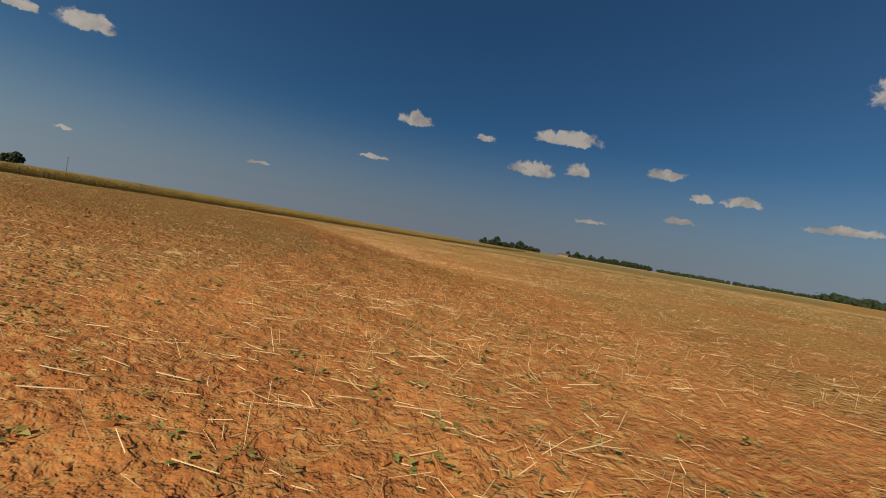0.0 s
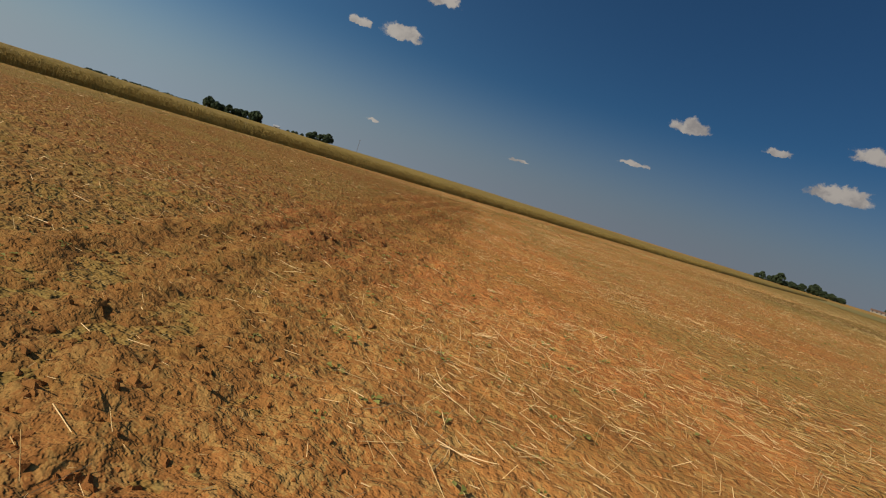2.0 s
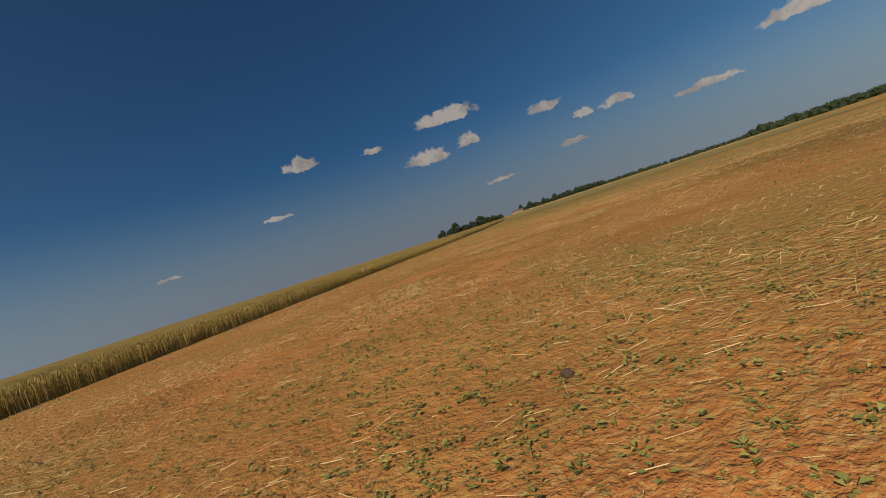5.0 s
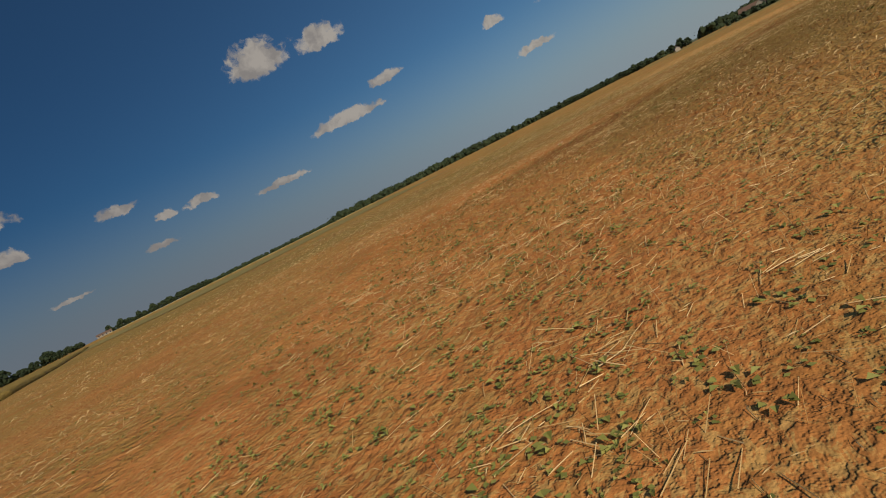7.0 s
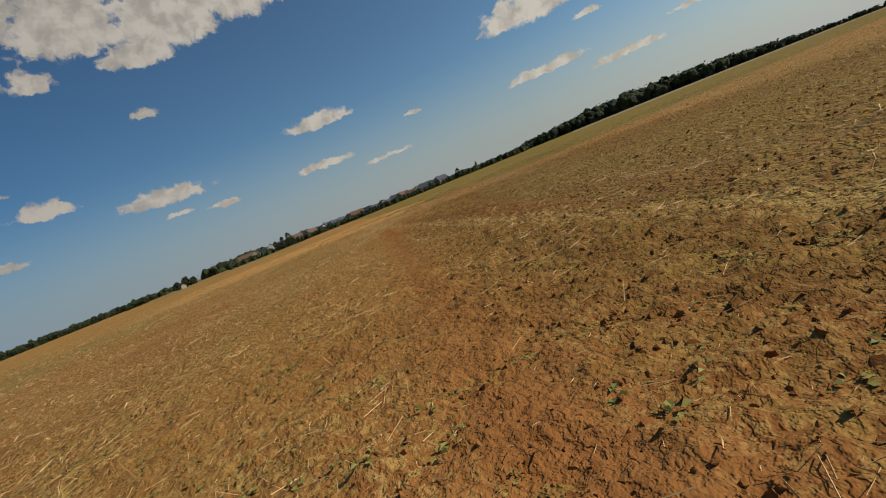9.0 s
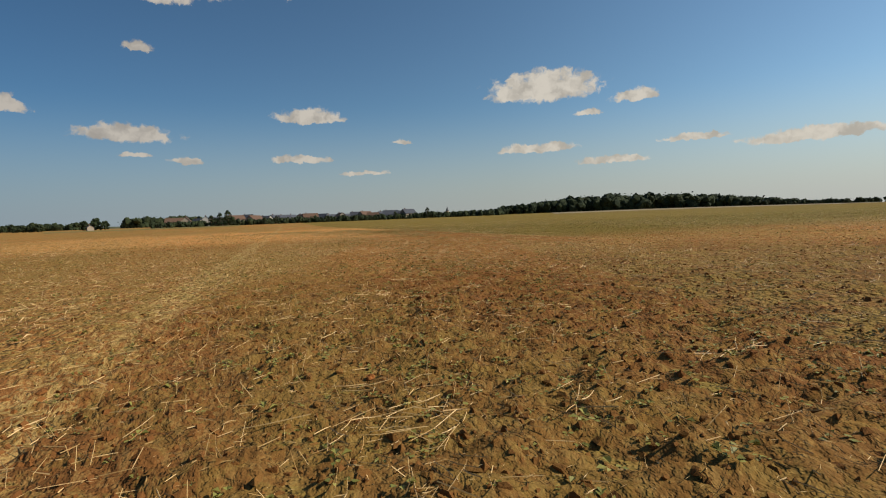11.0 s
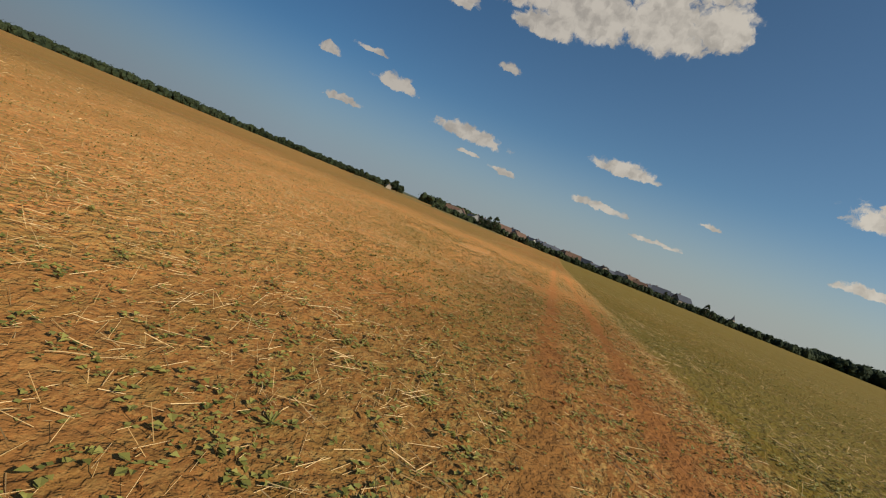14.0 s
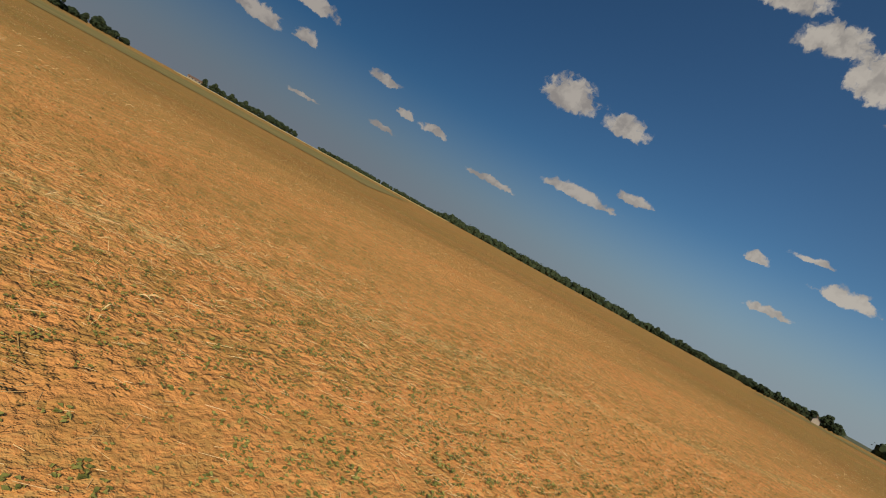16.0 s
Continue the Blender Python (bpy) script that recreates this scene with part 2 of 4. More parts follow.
    col = mix(t, calc(t, "MULTIPLY", calc(t, "MULTIPLY", ramp(t, fine, 0.55, 0.75), 0.7), calc(t, "SUBTRACT", 1.0, calc(t, "MULTIPLY", calc(t, "MAXIMUM", calc(t, "MAXIMUM", turned, brown), west), 0.8))), col, (0.54, 0.232, 0.065))
    col = mix(t, calc(t, "MULTIPLY", ramp(t, grit, 0.60, 0.76), 0.7), col, (0.25, 0.092, 0.026))
    # chaff lying along the rows, and low green growth
    chaff = tex(t, co, 13.0, 4, 0.75, 0.8, ((0.8, 1.35, 1.0), ROW - 90))
    patch = tex(t, co, 0.22, 3, 0.6, 0.3)
    off = calc(t, "MINIMUM", calc(t, "ADD", calc(t, "ABSOLUTE", north, 0.0), calc(t, "MULTIPLY", ramp(t, east, 34, 44), 4.0)), calc(t, "ADD", calc(t, "MULTIPLY", calc(t, "ABSOLUTE", calc(t, "ADD", calc(t, "ABSOLUTE", calc(t, "ADD", v, -71.95), 0.0), -0.55), 0.0), 1.7), calc(t, "MULTIPLY", ramp(t, calc(t, "MULTIPLY", east, -1.0), -48, -38), 4.0)))
    grown = calc(t, "MAXIMUM", ramp(t, calc(t, "ADD", off, calc(t, "MULTIPLY", mid, 0.5)), 0.30, 0.80), ramp(t, calc(t, "MULTIPLY", east, -1.0), 0, 8))
    straw = calc(t, "MULTIPLY", calc(t, "MULTIPLY", ramp(t, chaff, 0.49, 0.58), ramp(t, patch, 0.28, 0.55)), grown)
    col = mix(t, calc(t, "MULTIPLY", straw, calc(t, "SUBTRACT", 0.8 * cover, calc(t, "MULTIPLY", calc(t, "MAXIMUM", turned, west), 0.45 * cover))), col, (0.62, 0.43, 0.14))
    # pale windrows of straw beside the two tracks
    for line, wide, a, b in ((83.25, 0.42, -6, 2), (70.35, 0.30, 46, 54)):
        near = calc(t, "ABSOLUTE", calc(t, "ADD", calc(t, "ADD", v, -line - 0.35), calc(t, "MULTIPLY", mid, 0.7)), 0.0)
        row = calc(t, "MULTIPLY", calc(t, "SUBTRACT", 1.0, ramp(t, near, 0.1, wide)), calc(t, "MULTIPLY", ramp(t, east, a, b), ramp(t, chaff, 0.42, 0.56)))
        col = mix(t, calc(t, "MULTIPLY", row, 0.75 * cover), col, (0.66, 0.47, 0.17))
    green = tex(t, co, 2.4, 6, 0.82, 0.4)
    gpatch = tex(t, co, 0.06, 3, 0.6, 0.2, ((0.6, 1.6, 1.0), ROW - 90))
    lush = calc(t, "ADD", calc(t, "ADD", calc(t, "MULTIPLY", ramp(t, gpatch, 0.40, 0.60), 0.65), 0.3), calc(t, "MULTIPLY", calc(t, "MULTIPLY", ramp(t, sep.outputs["Y"], 52, 66), ramp(t, east, 2, 12)), 0.40))
    weed = calc(t, "MULTIPLY", calc(t, "MINIMUM", calc(t, "MULTIPLY", ramp(t, green, 0.47, 0.57), lush), 1.0), grown)
    col = mix(t, calc(t, "MULTIPLY", weed, 0.60 * cover), col, (0.255, 0.178, 0.040))
    col = mix(t, calc(t, "MULTIPLY", calc(t, "MULTIPLY", regrown, ramp(t, fine, 0.22, 0.48)), 0.95 * max(cover, 0.8)), col, (0.135, 0.118, 0.014))
    # olive bands along the drill rows
    band = tex(t, co, 0.16, 3, 0.55, 0.3, ((0.12, 1.0, 1.0), ROW - 90))
    col = mix(t, calc(t, "MULTIPLY", ramp(t, band, 0.48, 0.60), 0.22), col, (0.24, 0.175, 0.040))
    if regrowth:
        sward = calc(t, "ADD", 0.22, calc(t, "MULTIPLY", ramp(t, tex(t, co, 0.035, 4, 0.6, 0.2, ((0.5, 1.8, 1.0), ROW - 90)), 0.36, 0.58), 0.48))
        col = mix(t, calc(t, "MULTIPLY", calc(t, "MULTIPLY", calc(t, "MULTIPLY", sward, regrowth), calc(t, "SUBTRACT", 1.0, calc(t, "MULTIPLY", dry, 0.35))), ramp(t, green, 0.25, 0.55)), col, (0.250, 0.188, 0.046))
    clod = tex(t, co, scale, 3.0, 0.6)
    lump = tex(t, co, scale * 1.6, 2, 0.5, kind="voronoi")
    steps = calc(t, "ADD", calc(t, "MULTIPLY", ramp(t, clod, 0.50, 0.60), 0.14), calc(t, "MULTIPLY", ramp(t, clod, 0.36, 0.45), 0.14))
    h = calc(t, "ADD", calc(t, "ADD", clod, steps), calc(t, "MULTIPLY", lump, lumpy))
    return col, h, depth


M_LAND = material("open_stubble", lambda t, co: soil_nodes(t, co, 0.8, 0.06, 9.0, 0.2, 0.85), 0.95, 0.1)
M_GROUND = material("stubble_soil", lambda t, co: soil_nodes(t, co, 0.8, 0.060, 9.0, 0.2, 0.35), 0.95, 0.1)
M_SOIL = material("tilled_soil", lambda t, co: soil_nodes(t, co, 0.52, 0.024, 15.0, 0.1), 0.95, 0.1)


def clod_nodes(t, co):
    n = tex(t, co, 40, 4, 0.65)
    ground = soil_nodes(t, co, 0.0)[0]
    c = mix(t, calc(t, "MULTIPLY", island(t), 0.6), ground, (0.17, 0.066, 0.020))
    return mix(t, calc(t, "MULTIPLY", ramp(t, n, 0.5, 0.75), 0.12), c, (0.50, 0.24, 0.08)), n, 0.008


M_CLOD = material("soil_clod", clod_nodes, 0.95, 0.1)
M_STRAW = material("straw", lambda t, co: (mix(t, island(t), (0.42, 0.250, 0.080), (0.76, 0.52, 0.23)), None, 0), 0.55, 0.35)
M_WEED = material("weed_leaf", lambda t, co: (mix(t, island(t), (0.140, 0.140, 0.026), (0.310, 0.275, 0.062)), None, 0), 0.6, 0.3)


def wheat_nodes(t, co):
    a = tex(t, co, 0.35, 4, 0.6)
    b = tex(t, co, 6.0, 4, 0.7)
    c = mix(t, ramp(t, a, 0.35, 0.65), (0.22, 0.146, 0.034), (0.29, 0.196, 0.047))
    return mix(t, ramp(t, b, 0.45, 0.7), c, (0.25, 0.15, 0.035)), b, 0.15


M_WHEAT = material("ripe_cereal", wheat_nodes, 0.85, 0.15)
M_EAR = material("cereal_stalk", lambda t, co: (mix(t, island(t), (0.24, 0.157, 0.037), (0.32, 0.218, 0.054)), None, 0), 0.7, 0.25)


def leaf_nodes(t, co):
    a = tex(t, co, 0.12, 4, 0.6)
    b = tex(t, co, 1.3, 4, 0.7)
    c = mix(t, ramp(t, a, 0.35, 0.65), (0.020, 0.030, 0.014), (0.040, 0.052, 0.020))
    return mix(t, ramp(t, b, 0.5, 0.75), c, (0.058, 0.070, 0.026)), b, 0.4


M_TREE = material("tree_leaves", leaf_nodes, 0.8, 0.15)
M_STONE = material("dark_stone", lambda t, co: (mix(t, tex(t, co, 20, 4), (0.055, 0.034, 0.020), (0.13, 0.08, 0.05)), tex(t, co, 60, 4), 0.01), 0.8)
M_BARK = material("bark", lambda t, co: (mix(t, tex(t, co, 3, 4), (0.08, 0.055, 0.035), (0.16, 0.115, 0.08)), tex(t, co, 12, 4), 0.05), 0.9)


# ------------------------------------------------------------------ building helpers


def bulk(name, verts, faces, mat, parent=None):
    """One mesh object from arrays of vertices and of equal-sided faces."""
    me = bpy.data.meshes.new(name)
    verts, faces = np.asarray(verts, np.float32), np.asarray(faces, np.int32)
    n, k = faces.shape
    me.vertices.add(len(verts))
    me.vertices.foreach_set("co", verts.ravel())
    me.loops.add(n * k)
    me.loops.foreach_set("vertex_index", faces.ravel())
    me.polygons.add(n)
    me.polygons.foreach_set("loop_start", np.arange(0, n * k, k, dtype=np.int32))
    me.polygons.foreach_set("use_smooth", np.zeros(n, bool))
    me.update(calc_edges=True)
    me.materials.append(mat)
    ob = new(name, me)
    ob.parent = parent
    return ob


def smooth(ob):
    ob.data.polygons.foreach_set("use_smooth", np.ones(len(ob.data.polygons), bool))
    return ob


def part(name, bm, mat, parent=None, label=""):
    me = bpy.data.meshes.new(name)
    bm.to_mesh(me)
    bm.free()
    me.materials.append(mat)
    ob = new(name, me)
    ob.parent = parent
    return tagged(ob, label) if label else ob


def scatter(template, faces, pos, scale, spin, tilt=None):
    """Copies of a template (v, 3) at pos (n, 3), scaled, spun round z and tilted, as arrays for bulk()."""
    n, v = len(pos), len(template)
    p = np.repeat(template[None], n, 0) * np.asarray(scale).reshape(n, -1, 1 if np.ndim(scale) == 1 else 3)
    if tilt is not None:
        c, s = np.cos(tilt)[:, None], np.sin(tilt)[:, None]
        p = np.stack((p[..., 0], c * p[..., 1] - s * p[..., 2], s * p[..., 1] + c * p[..., 2]), -1)
    c, s = np.cos(spin)[:, None], np.sin(spin)[:, None]
    p = np.stack((c * p[..., 0] - s * p[..., 1], s * p[..., 0] + c * p[..., 1], p[..., 2]), -1)
    p += np.asarray(pos)[:, None]
    f = faces[None] + (np.arange(n) * v)[:, None, None]
    return p.reshape(-1, 3), f.reshape(-1, faces.shape[1])


def value_noise(x, y, cell, seed):
    """Smooth random field in 0..1 with features about one cell wide."""
    g = np.random.default_rng(seed).random((256, 256), np.float32)
    u, v = np.asarray(x) / cell, np.asarray(y) / cell
    i, j = np.floor(u).astype(int), np.floor(v).astype(int)
    a, b = u - i, v - j
    a, b = a * a * (3 - 2 * a), b * b * (3 - 2 * b)
    i, j, k, l = i & 255, j & 255, (i + 1) & 255, (j + 1) & 255
    return (g[i, j] * (1 - a) + g[k, j] * a) * (1 - b) + (g[i, l] * (1 - a) + g[k, l] * a) * b


def worley(x, y, cell, seed):
    """Domes round scattered points, each of its own height: 0 between them, up to 1 on top."""
    g = np.random.default_rng(seed)
    jx, jy, hh = g.random((128, 128)), g.random((128, 128)), g.random((128, 128))
    u, v = np.asarray(x) / cell, np.asarray(y) / cell
    i, j = np.floor(u).astype(int), np.floor(v).astype(int)
    out = np.zeros(u.shape, np.float32)
    for a in (-1, 0, 1):
        for b in (-1, 0, 1):
            p, q = (i + a) & 127, (j + b) & 127
            h = np.clip(hh[p, q] * 1.6 - 0.6, 0, 1)
            r = 0.30 + 0.5 * h
            d = np.hypot(u - i - a - jx[p, q], v - j - b - jy[p, q]) / r
            out = np.maximum(out, h * np.sqrt(np.clip(1 - d * d, 0, 1)))
    return out


def sstep(x, a, b):
    t = np.clip((x - a) / (b - a), 0, 1)
    return t * t * (3 - 2 * t)


def icosphere(sub):
    bm = bmesh.new()
    bmesh.ops.create_icosphere(bm, subdivisions=sub, radius=1)
    v = np.array([q.co[:] for q in bm.verts], np.float32)
    f = np.array([[q.index for q in p.verts] for p in bm.faces], np.int32)
    bm.free()
    return v, f


def terrain(x, y):
    """The land: level where the camera flies, and rising gently to the north, east and south."""
    x, y = np.asarray(x, float), np.asarray(y, float)
    r = np.hypot(x - 35, y - 50)
    side = sstep(x * 0.8 + y * 0.6, -150, 150)
    return 4.5 * sstep(r, 90, 650) * side + 0.5 * (value_noise(x, y, 140, 3) - 0.5) * sstep(r, 110, 220)


# ------------------------------------------------------------------ ground
def make_ground():
    ring = np.concatenate(([0], np.geomspace(3, 4800, 90)))
    ang = np.linspace(0, 2 * np.pi, 145)[:-1]
    R, A = np.meshgrid(ring[1:], ang, indexing="ij")
    x, y = 35 + R * np.sin(A), 50 + R * np.cos(A)
    z = terrain(x, y)
    v = np.concatenate(([[35, 50, 0]], np.stack((x, y, z), -1).reshape(-1, 3)))
    n, m = len(ang), len(ring) - 1
    i, j = np.meshgrid(np.arange(m - 1), np.arange(n), indexing="ij")
    a = 1 + i * n + j
    b = 1 + i * n + (j + 1) % n
    quads = np.stack((a, a + n, b + n, b), -1).reshape(-1, 4)
    fan = np.stack((np.zeros(n, int), 1 + np.arange(n), 1 + (np.arange(n) + 1) % n), -1)
    bm = bmesh.new()
    vs = [bm.verts.new(p) for p in v]
    for f in quads:
        bm.faces.new([vs[k] for k in f[::-1]])
    for f in fan:
        bm.faces.new([vs[k] for k in f[::-1]])
    bmesh.ops.recalc_face_normals(bm, faces=bm.faces)
    g = smooth(part("ground", bm, M_LAND))
    return tagged(g, "dry reddish-brown stubble field reaching to the horizon", "ground", kind="structure")


make_ground()

# flown strip: points about half a metre apart along the way
WAY = []
for (t0, m0), (t1, m1) in zip(ROWS[:-1], ROWS[1:]):
    k = max(2, int((m1.translation - m0.translation).length / 0.5))
    WAY += [(m0.translation.lerp(m1.translation, i / k))[:2] for i in range(k)]
end_dir = (ROWS[-1][1].translation - ROWS[-2][1].translation).normalized()
WAY += [(ROWS[-1][1].translation + end_dir * 0.5 * i)[:2] for i in range(24)]
WAY = np.array(WAY)


def way_distance(x, y):
    out = np.full(x.shape, 1e9, np.float32)
    for wx, wy in WAY:
        np.minimum(out, (x - wx) ** 2 + (y - wy) ** 2, out=out)
    return np.sqrt(out)


def across(x, y):
    """Distance across the drill rows."""
    return -x * RY + y * RX


def bare(x, y):
    """The two wheel tracks, where hardly anything lies or grows."""
    v = across(x, y)
    return np.maximum(np.exp(-((x * TRACK_N[0] + y * TRACK_N[1] - TRACK_C) / 0.5) ** 2) * (1 - sstep(x, 34, 44)), np.exp(-((np.abs(v - 71.95) - 0.55) / 0.24) ** 2) * sstep(x, 38, 48)) * sstep(x, 2, 10)


def roughness(x, y):
    """How cloddy the tilth is: worked strips and wheel marks against crusted smooth patches."""
    v = across(x, y)
    strip = value_noise(v * 3.0, x * 0 + y * 0.05, 4.0, 21)
    patch = value_noise(x, y, 5.0, 22)
    smooth_ne = sstep(x, 62, 80)
    smooth_nw = sstep(y, 44, 56) * sstep(-x, 4, 12)
    turned = sstep(TRACK_C - x * TRACK_N[0] - y * TRACK_N[1] - 0.4 * sstep(-x, -18, 2), -0.5, 1.0) * sstep(x, -12, 0) * sstep(y, 58, 68) * (1 - sstep(x, 33, 45))
    return np.clip(0.30 + 0.6 * (0.5 * strip + 0.5 * patch) + 0.40 * turned + 0.6 * west_strip(x, y) - 0.34 * np.maximum(smooth_ne, smooth_nw), 0.08, 1.2)


def windrow(x, y):
    """Straw heaped in low rows beside the tracks."""
    v = across(x, y)
    return np.exp(-((v - 83.25) / 0.35) ** 2) * sstep(x, -6, 2) + np.exp(-((v - 70.35) / 0.28) ** 2) * sstep(x, 46, 54)


def west_strip(x, y):
    """Freshly turned ground between the flown strip and the standing crop."""
    s = -0.36 * y - 0.876 * x + 4.5
    return sstep(s, -1.0, 1.0) * sstep(y, 2, 12) * (1 - sstep(y, 46, 64))


def weediness(x, y):
    v = across(x, y)
    lines = np.exp(-((v - 60.3) / 0.8) ** 2) + np.exp(-((v - 67.8) / 0.6) ** 2) + np.exp(-((v - 78.5) / 0.9) ** 2)
    patch = sstep(value_noise(x, y, 2.4, 31), 0.12, 0.58)
    region = 0.16 + 1.5 * sstep(x, 50, 64) + 1.5 * sstep(y, 30, 46) * sstep(-x, -6, 8) * (1 - sstep(y, 80, 90)) + 0.12 * sstep(-y, -14, 0) + 0.3 * sstep(x, -12, 0) * sstep(y, 58, 68)
    return np.clip(1 - bare(x, y), 0.1, 1) * np.clip(region * patch + 0.8 * lines * sstep(value_noise(x, y, 1.5, 32), 0.3, 0.6), 0, 1.3)


def strawiness(x, y):
    p = sstep(value_noise(x, y, 2.2, 41), 0.3, 0.8) * 0.8 + 0.35 * value_noise(across(x, y) * 2, x * 0.1, 2.0, 42)
    return np.clip(1 - 0.8 * bare(x, y), 0, 1) * np.clip(0.15 + 0.9 * windrow(x, y) + 0.2 * sstep(x, 0, 12) * sstep(y, 60, 70) + p * (1 - 0.6 * west_strip(x, y)) - 0.3 * sstep(y, 46, 56) * sstep(-x, 4, 12), 0.08, 1)


def soil_height(x, y):
    k = roughness(x, y)
    bx = x + 0.12 * value_noise(x, y, 0.21, 56) + 0.05 * value_noise(y, x, 0.09, 58)
    by = y + 0.12 * value_noise(x + 50, y, 0.19, 57) + 0.05 * value_noise(y + 30, x, 0.08, 59)
    n1 = value_noise(bx * 0.8 + by * 0.6, by * 0.8 - bx * 0.6, 0.37, 51) - 0.5
    n2 = value_noise(bx * 0.9 - by * 0.43, by * 0.9 + bx * 0.43, 0.12, 52) - 0.5
    w1, w2 = worley(bx, by, 0.26, 54), worley(bx + 3, by + 8, 0.15, 55)
    lump = np.random.default_rng(53).random(np.shape(x)) ** 2.5 - 0.2
    # furrows of the turned strip
    furrow = west_strip(x, y) * np.sin((0.36 * y + 0.876 * x) * 7.9 + 1.5 * n1) * 0.030
    return 0.012 + furrow + k * (0.045 * n1 + 0.026 * n2 + 0.024 * w1 + 0.018 * w2 + 0.060 * lump)


CELL, HALF = 0.068, 3.9
GRIDS = []


def bilinear(grid, x, y):
    x0, y0, cell, z = grid
    u = np.clip((np.asarray(x, float) - x0) / cell, 0, z.shape[0] - 1.001)
    v = np.clip((np.asarray(y, float) - y0) / cell, 0, z.shape[1] - 1.001)
    i, j = u.astype(int), v.astype(int)
    a, b = u - i, v - j
    return (z[i, j] * (1 - a) + z[i + 1, j] * a) * (1 - b) + (z[i, j + 1] * (1 - a) + z[i + 1, j + 1] * a) * b


def surface(x, y):
    """Height of the worked soil at a place."""
    out = np.zeros(np.shape(x))
    for grid in GRIDS:
        out = np.maximum(out, bilinear(grid, x, y))
    return out


def soil_sheet(reach, cell, inner, height, mat, label):
    """A sheet of worked soil along the way, from inner to reach metres beside it."""
    x0, y0 = WAY.min(0) - reach - 1
    x1, y1 = WAY.max(0) + reach + 1
    xs, ys = np.arange(x0, x1, cell), np.arange(y0, y1, cell)
    cx, cy = np.arange(x0, x1 + 1, 0.8), np.arange(y0, y1 + 1, 0.8)
    coarse = way_distance(*[q.astype(np.float32) for q in np.meshgrid(cx, cy, indexing="ij")])
    X, Y = np.meshgrid(xs, ys, indexing="ij")
    d = bilinear((x0, y0, 0.8, coarse), X, Y)
    ok = (d < reach) & (d > inner)
    if inner > 0:
        ok &= X > edge_x(Y) + 0.3
    Z = np.full(X.shape, -0.03)
    Z[ok] = height(X[ok], Y[ok], d[ok])
    GRIDS.append((x0, y0, cell, Z))
    cells = ok[:-1, :-1] & ok[1:, :-1] & ok[:-1, 1:] & ok[1:, 1:]
    idx = np.arange(X.size).reshape(X.shape)
    A, B = np.nonzero(cells)
    q = np.stack((idx[A, B], idx[A + 1, B], idx[A + 1, B + 1], idx[A, B + 1]), -1)
    used, inv = np.unique(q, return_inverse=True)
    ob = smooth(bulk("topsoil", np.stack((X, Y, Z), -1).reshape(-1, 3)[used], inv.reshape(q.shape), mat))
    return tagged(ob, label, "soil", kind="stuff")


def edge_x(y):
    """Where the standing crop begins."""
    return EDGE_X + EDGE_K * (y - EDGE_Y) + 1.2 * (value_noise(np.asarray(y, float), np.asarray(y, float) * 0, 23, 101) - 0.5)


OUT = 21.0
soil_sheet(HALF, CELL, -1, lambda x, y, d: soil_height(x, y) * (1 - sstep(d, HALF - 1.5, HALF - 0.4)) - 0.02 * sstep(d, HALF - 1.2, HALF - 0.3),
           M_SOIL, "crumbly reddish-brown tilled topsoil with small lumps")


def tilth_height(x, y, d):
    fade = sstep(d, HALF - 1.8, HALF - 0.6) * (1 - sstep(d, OUT - 5, OUT - 0.6))
    bumps = np.random.default_rng(15).random(len(x)) ** 2
    return (0.01 + roughness(x, y) * 0.085 * bumps) * fade - 0.03 * (1 - fade)


soil_sheet(OUT, 0.26, HALF - 2.0, tilth_height, M_GROUND, "rough reddish-brown worked soil with straw and thin regrowth")


def strewn(n, spread, weight, seed):
    """n places beside the way, kept where weight(x, y) allows."""
    r = np.random.default_rng(seed)
    out = np.zeros((0, 2))
    while len(out) < n:
        i = r.integers(0, len(WAY), n)
        u, a = spread * r.random(n) ** 0.8, r.random(n) * 2 * np.pi
        p = WAY[i] + np.stack((u * np.cos(a), u * np.sin(a)), -1)
        keep = r.random(n) < weight(p[:, 0], p[:, 1])
        out = np.concatenate((out, p[keep]))
    return out[:n]


def clod_set(count, spread, weight, sizes, template, faces, seed):
    r = np.random.default_rng(seed)
    p = strewn(count, spread, weight, seed + 1)
    s = sizes(r, count) * (0.45 + 0.95 * np.minimum(roughness(p[:, 0], p[:, 1]), 1.1))
    pos = np.column_stack((p, surface(p[:, 0], p[:, 1]) + s * 0.05))
    V, F, base = [], [], 0
    for k in range(12):
        g = np.random.default_rng(seed + 10 + k)
        shape = template * (0.7 + 0.5 * g.random((len(template), 1))) + 0.45 * (g.random(template.shape) - 0.5)
        sel = np.arange(count) % 12 == k
        m = sel.sum()
        sc = np.stack((s[sel] * (0.8 + 0.9 * r.random(m)), s[sel], s[sel] * (0.6 + 0.5 * r.random(m))), -1)
        v, f = scatter(shape, faces, pos[sel], sc[:, None, :], r.random(m) * 6.28, r.normal(0, 0.3, m))
        V.append(v), F.append(f + base)
        base += len(v)
    return np.concatenate(V), np.concatenate(F)


